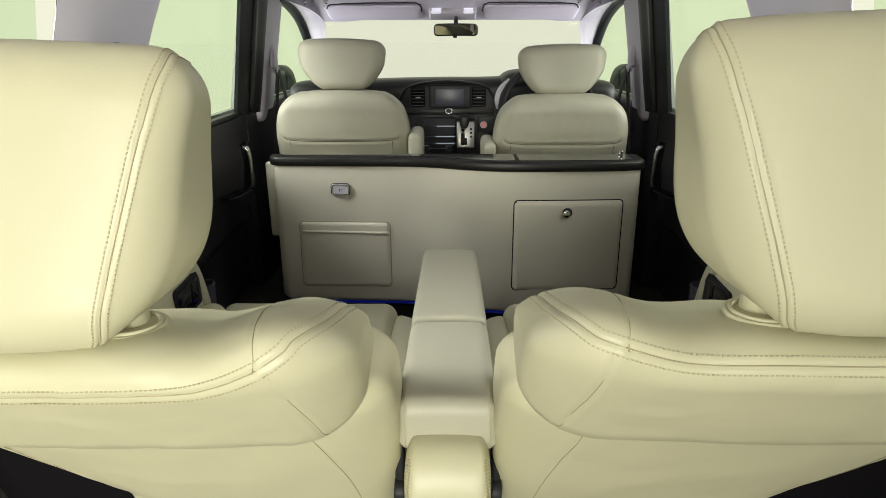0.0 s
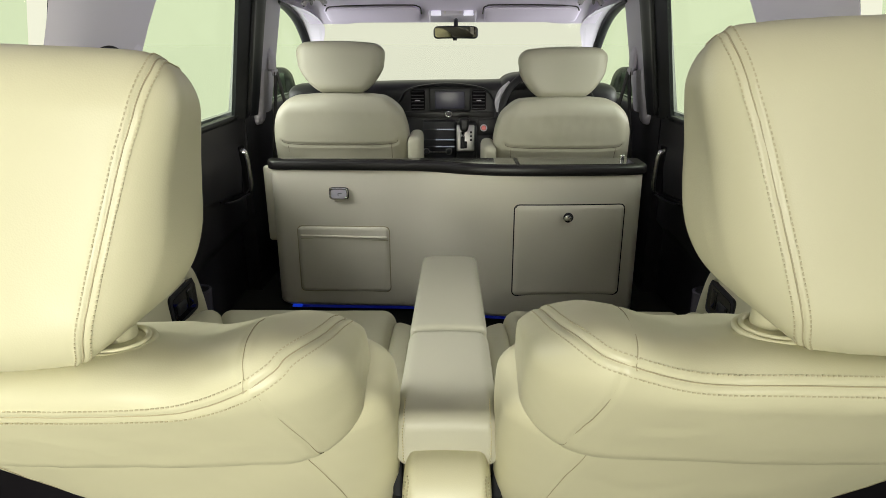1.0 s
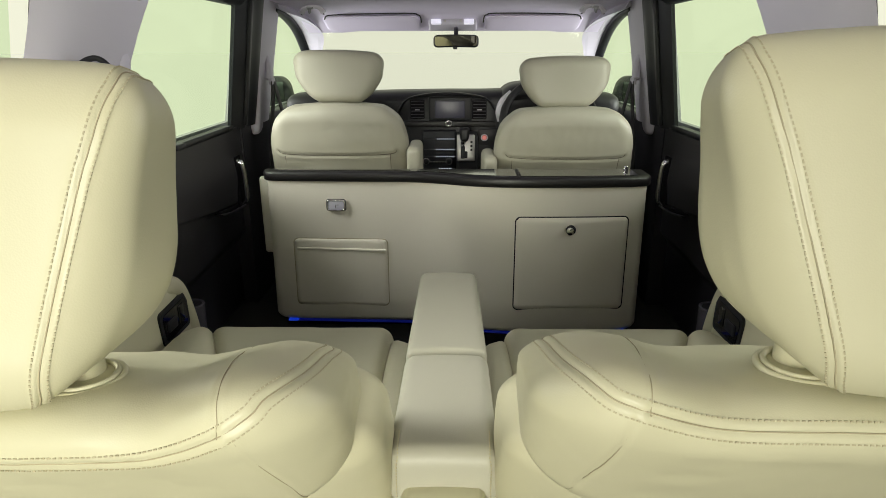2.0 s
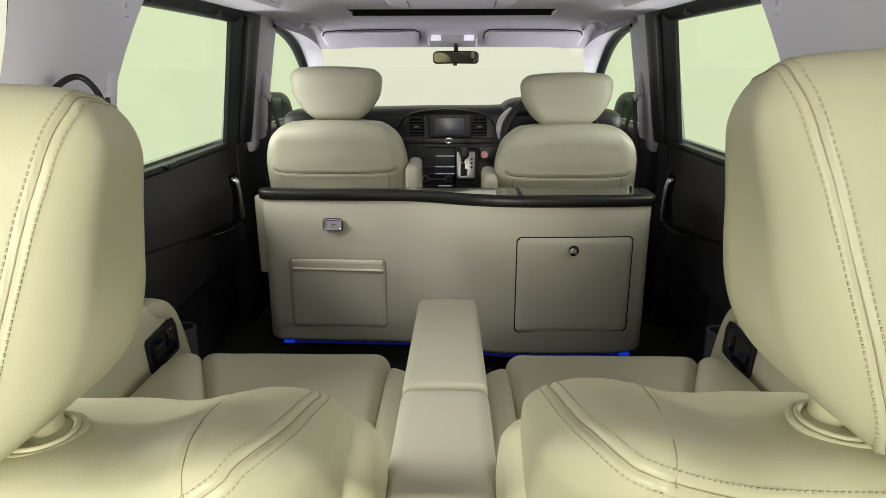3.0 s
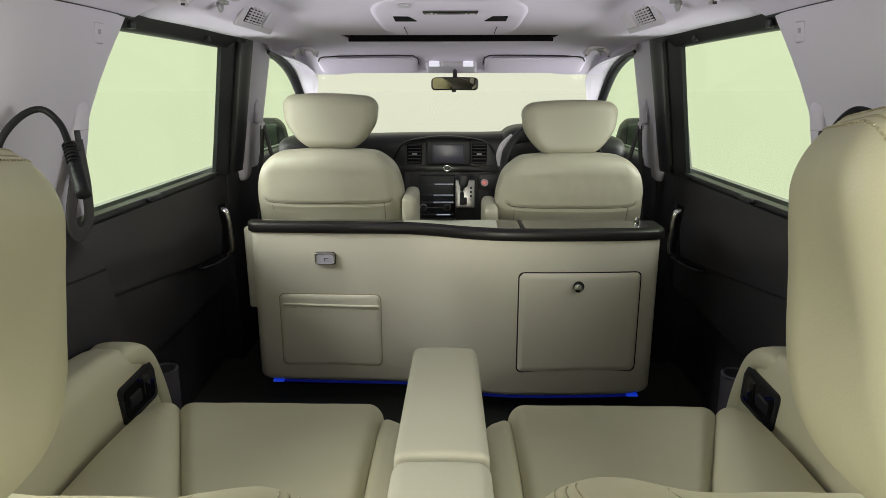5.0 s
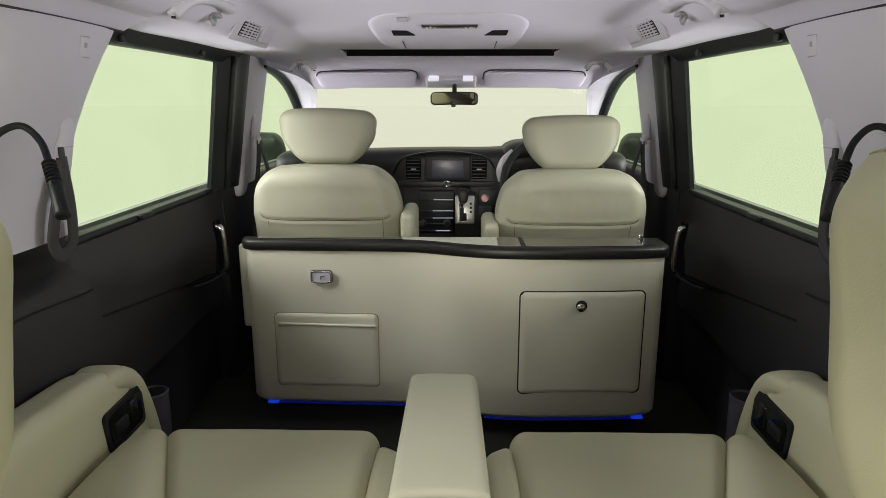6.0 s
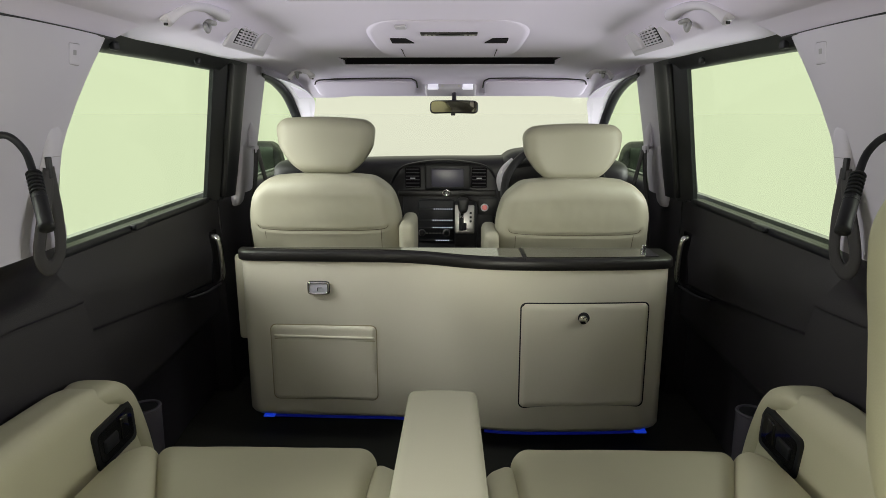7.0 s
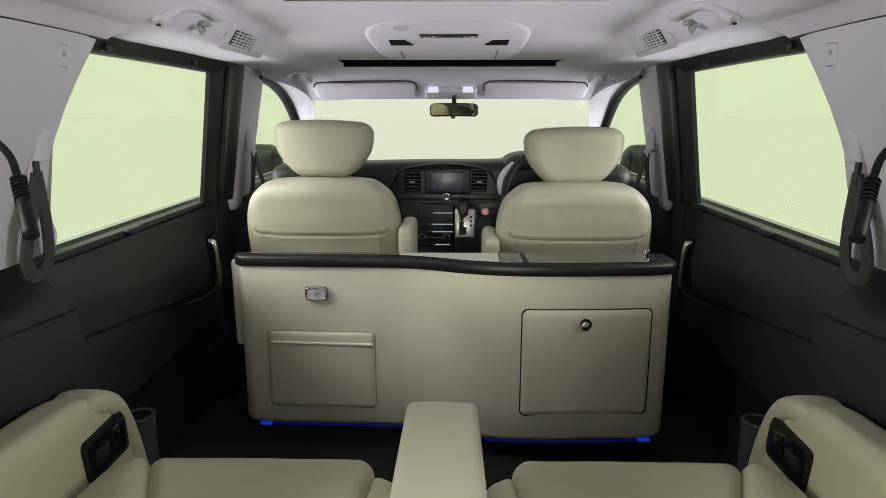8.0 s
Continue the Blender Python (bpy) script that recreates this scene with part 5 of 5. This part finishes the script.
        def grip(name, pts, width, hook, lbl):
            g = thing(name, pts[1], lbl, "grab handle", "grab handles")
            mesh_part("bar", *tube(pts, width, 0.009, 12, 36, (0, 0, 1), 0.8, lambda t: 0.85 + 0.45 * abs(2 * t - 1) ** 3), TRIM_LIGHT, g)
            for q in (pts[0], pts[-1]):
                part("mount", bevel_box((q[0], q[1], q[2] + 0.004), (0.008, 0.009, 0.006), 0.004), TRIM_LIGHT, g)
                part("screw_cap", cyl((q[0], q[1], q[2] - 0.006), 0.0035, 0.004, "z", seg=12), RUBBER, g)
            h = hook
            mesh_part("coat_hook", *tube([(h[0], h[1], h[2]), (h[0], h[1] - 0.003, h[2] - 0.010), (h[0], h[1] - 0.013, h[2] - 0.014), (h[0], h[1] - 0.022, h[2] - 0.006)], 0.006, 0.004, 8, 16, (1, 0, 0)), PAINT, g, "small grey coat hook")
            part("hook_base", bevel_box((h[0], h[1], h[2] + 0.001), (0.010, 0.015, 0.004), 0.003), PAINT, g)
            own(g)
        grip("grab_handle", [(s * 0.456, 1.285, 1.118), (s * 0.432, 1.315, 1.142), (s * 0.420, 1.375, 1.150), (s * 0.420, 1.450, 1.148)], 0.011, (s * 0.440, 1.43, 1.132), "pale grey folding grab handle on the headliner with a hook")
        grip("grab_handle", [(s * 0.550, 2.40, 1.080), (s * 0.540, 2.395, 1.091), (s * 0.522, 2.39, 1.099), (s * 0.500, 2.39, 1.101), (s * 0.482, 2.395, 1.096), (s * 0.470, 2.40, 1.082)], 0.006, (s * 0.512, 2.37, 1.094), "pale grey grab handle over the front door with a hook")

        # pillar badge
        tg = thing("pillar_cover", (s * 0.575, 1.16, 1.03), "small square pale cover set in the pillar trim", "cover", "pillar covers")
        tilt = Matrix.Rotation(radians(s * -9), 4, "Y")
        part("plate", bevel_box((s * 0.5549, 1.182, 1.057), (0.004, 0.0140, 0.0160), 0.003, 3, tilt), TRIM_LIGHT, tg)
        part("frame", bevel_box((s * 0.5555, 1.182, 1.057), (0.004, 0.0148, 0.0168), 0.003, 3, tilt), PAINT, tg, "thin grey outline of the cover")
        part("emblem", bevel_box((s * 0.5510, 1.182, 1.059), (0.0008, 0.0040, 0.0040), 0.0005, 1, tilt), PAINT, tg, "faint round mark")
        own(tg)

        # rear seat belt guide, webbing and buckle loop on the pillar
        bt = thing("rear_seat_belt", (s * 0.60, 1.15, 0.70), "black rear seat belt with pale height guide on the pillar", "seat belt", "rear seat belts")
        mesh_part("guide_cover", *tube([(s * 0.588, 1.166, 0.972), (s * 0.582, 1.162, 0.94), (s * 0.586, 1.154, 0.895), (s * 0.592, 1.150, 0.862)], 0.020, 0.010, 12, 24, (1, 0, 0), 0.7, lambda t: 0.55 + 0.45 * sm(t * 3)), TRIM_LIGHT, bt, "pale height-adjuster cover")
        part("guide_slot", bevel_box((s * 0.577, 1.142, 0.893), (0.003, 0.005, 0.016), 0.002), RUBBER, bt)
        for z in (0.932, 0.908):
            part("parting_line", bevel_box((s * 0.5755, 1.157, z), (0.0012, 0.012, 0.0005), 0, 1), PAINT, bt)
        mesh_part("webbing", *tube([(s * 0.578, 1.142, 0.890), (s * 0.578, 1.128, 0.850), (s * 0.582, 1.112, 0.805), (s * 0.586, 1.106, 0.770), (s * 0.590, 1.120, 0.748), (s * 0.592, 1.142, 0.744), (s * 0.590, 1.160, 0.765), (s * 0.585, 1.158, 0.815), (s * 0.580, 1.148, 0.855), (s * 0.577, 1.140, 0.892)], 0.0125, 0.0022, 8, 60, (1, 0, 0), 0.6), BELT, bt, "black webbing loop")
        own(bt)
        bt.location.y -= 0.016

        # gooseneck reading lamp
        gl = thing("gooseneck_lamp", (s * 0.57, 0.9, 0.84), "black flexible gooseneck reading lamp on the pillar", "lamp", "gooseneck lamps")
        neck = [(s * 0.590, 0.955, 0.86), (s * 0.580, 0.962, 0.905), (s * 0.563, 0.984, 0.936), (s * 0.545, 1.003, 0.945), (s * 0.524, 1.004, 0.926), (s * 0.505, 0.988, 0.897)]
        mesh_part("neck", *tube(neck, 0.0046, 0.0046, 12, 60), RUBBER, gl, "black flexible neck")
        a, b = Vector((s * 0.507, 0.990, 0.900)), Vector((s * 0.468, 0.943, 0.838))
        d = (b - a)
        mesh_part("head", *tube([a, a + d * 0.4, a + d * 0.45, b], 0.0082, 0.0082, 14, 30, (0, 0, 1), 1.0, lambda t: 0.8 if t < 0.5 else 1.08), RUBBER, gl, "black cylindrical lamp head")
        q = d.to_track_quat("Z", "Y").to_matrix().to_4x4()
        for k in range(8):
            p0 = a + d * (0.03 + 0.065 * k)
            v2, f2 = ring((0, 0, 0), 0.0078, 0.0015, "z", n=18, k=6)
            mesh_part("cooling_fin", [Matrix.Translation(p0) @ q @ Vector(p) for p in v2], f2, RUBBER, gl)
        part("base", bevel_box((s * 0.606, 0.955, 0.845), (0.012, 0.014, 0.016), 0.005), RUBBER, gl)
        own(gl)

        # front belt on the centre pillar
        fb = thing("front_seat_belt", (s * 0.68, 2.28, 0.70), "front seat belt hanging from its pillar anchor", "seat belt", "front seat belts")
        mesh_part("guide_cover", *tube([(s * 0.664, 2.30, 0.93), (s * 0.656, 2.295, 0.89), (s * 0.656, 2.285, 0.85)], 0.022, 0.012, 12, 20, (1, 0, 0), 0.7, lambda t: 0.6 + 0.4 * sm(t * 3)), TRIM_LIGHT, fb, "pale anchor cover")
        part("anchor", bevel_box((s * 0.644, 2.275, 0.845), (0.006, 0.022, 0.012), 0.004), TRIM_LIGHT, fb)
        mesh_part("webbing", *tube([(s * 0.640, 2.270, 0.845), (s * 0.645, 2.262, 0.76), (s * 0.655, 2.250, 0.66), (s * 0.665, 2.24, 0.50), (s * 0.67, 2.23, 0.30)], 0.020, 0.002, 8, 30, (1, 0, 0), 0.6), BELT, fb, "black webbing")
        mesh_part("webbing", *tube([(s * 0.640, 2.285, 0.845), (s * 0.628, 2.30, 0.76), (s * 0.61, 2.31, 0.66), (s * 0.60, 2.31, 0.5)], 0.018, 0.002, 8, 30, (1, 0, 0), 0.6), BELT, fb, "black webbing")
        Pillow((0.02, 0.05, 0.13), (0.015, 0.03, 0.05), 0.01, lambda n, s=s: np.stack([s * (0.703 + n[:, 0] * 0.022 - 0.012 * n[:, 2]), 2.255 + n[:, 1] * 0.030, 0.767 + n[:, 2] * 0.107], 1)).make("pillar_pad", TRIM_LIGHT, fb, "long rounded pale pillar pad")
        own(fb)

        # door mirror outside
        dm = thing("door_mirror", (s * 0.9, 3.2, 0.68), "dark exterior door mirror seen through the front glass", "mirror", "door mirrors")
        Pillow((0.10, 0.06, 0.085), (0.05, 0.04, 0.05), 0.012, lambda n, s=s: np.stack([s * (0.93 + n[:, 0] * (0.11 - 0.02 * n[:, 2])), 3.26 + n[:, 1] * 0.07 + 0.03 * n[:, 0], 0.735 + n[:, 2] * 0.085], 1)).make("housing", RUBBER, dm)
        part("mirror_glass", bevel_box((s * 0.93, 3.188, 0.735), (0.085, 0.003, 0.062), 0.02, 3, Matrix.Rotation(radians(s * 12), 4, "Z")), MIRROR_DARK, dm)
        part("foot", bevel_box((s * 0.81, 3.26, 0.69), (0.06, 0.03, 0.02), 0.008), GLOSSBLACK, dm)
        own(dm)


make_overhead()
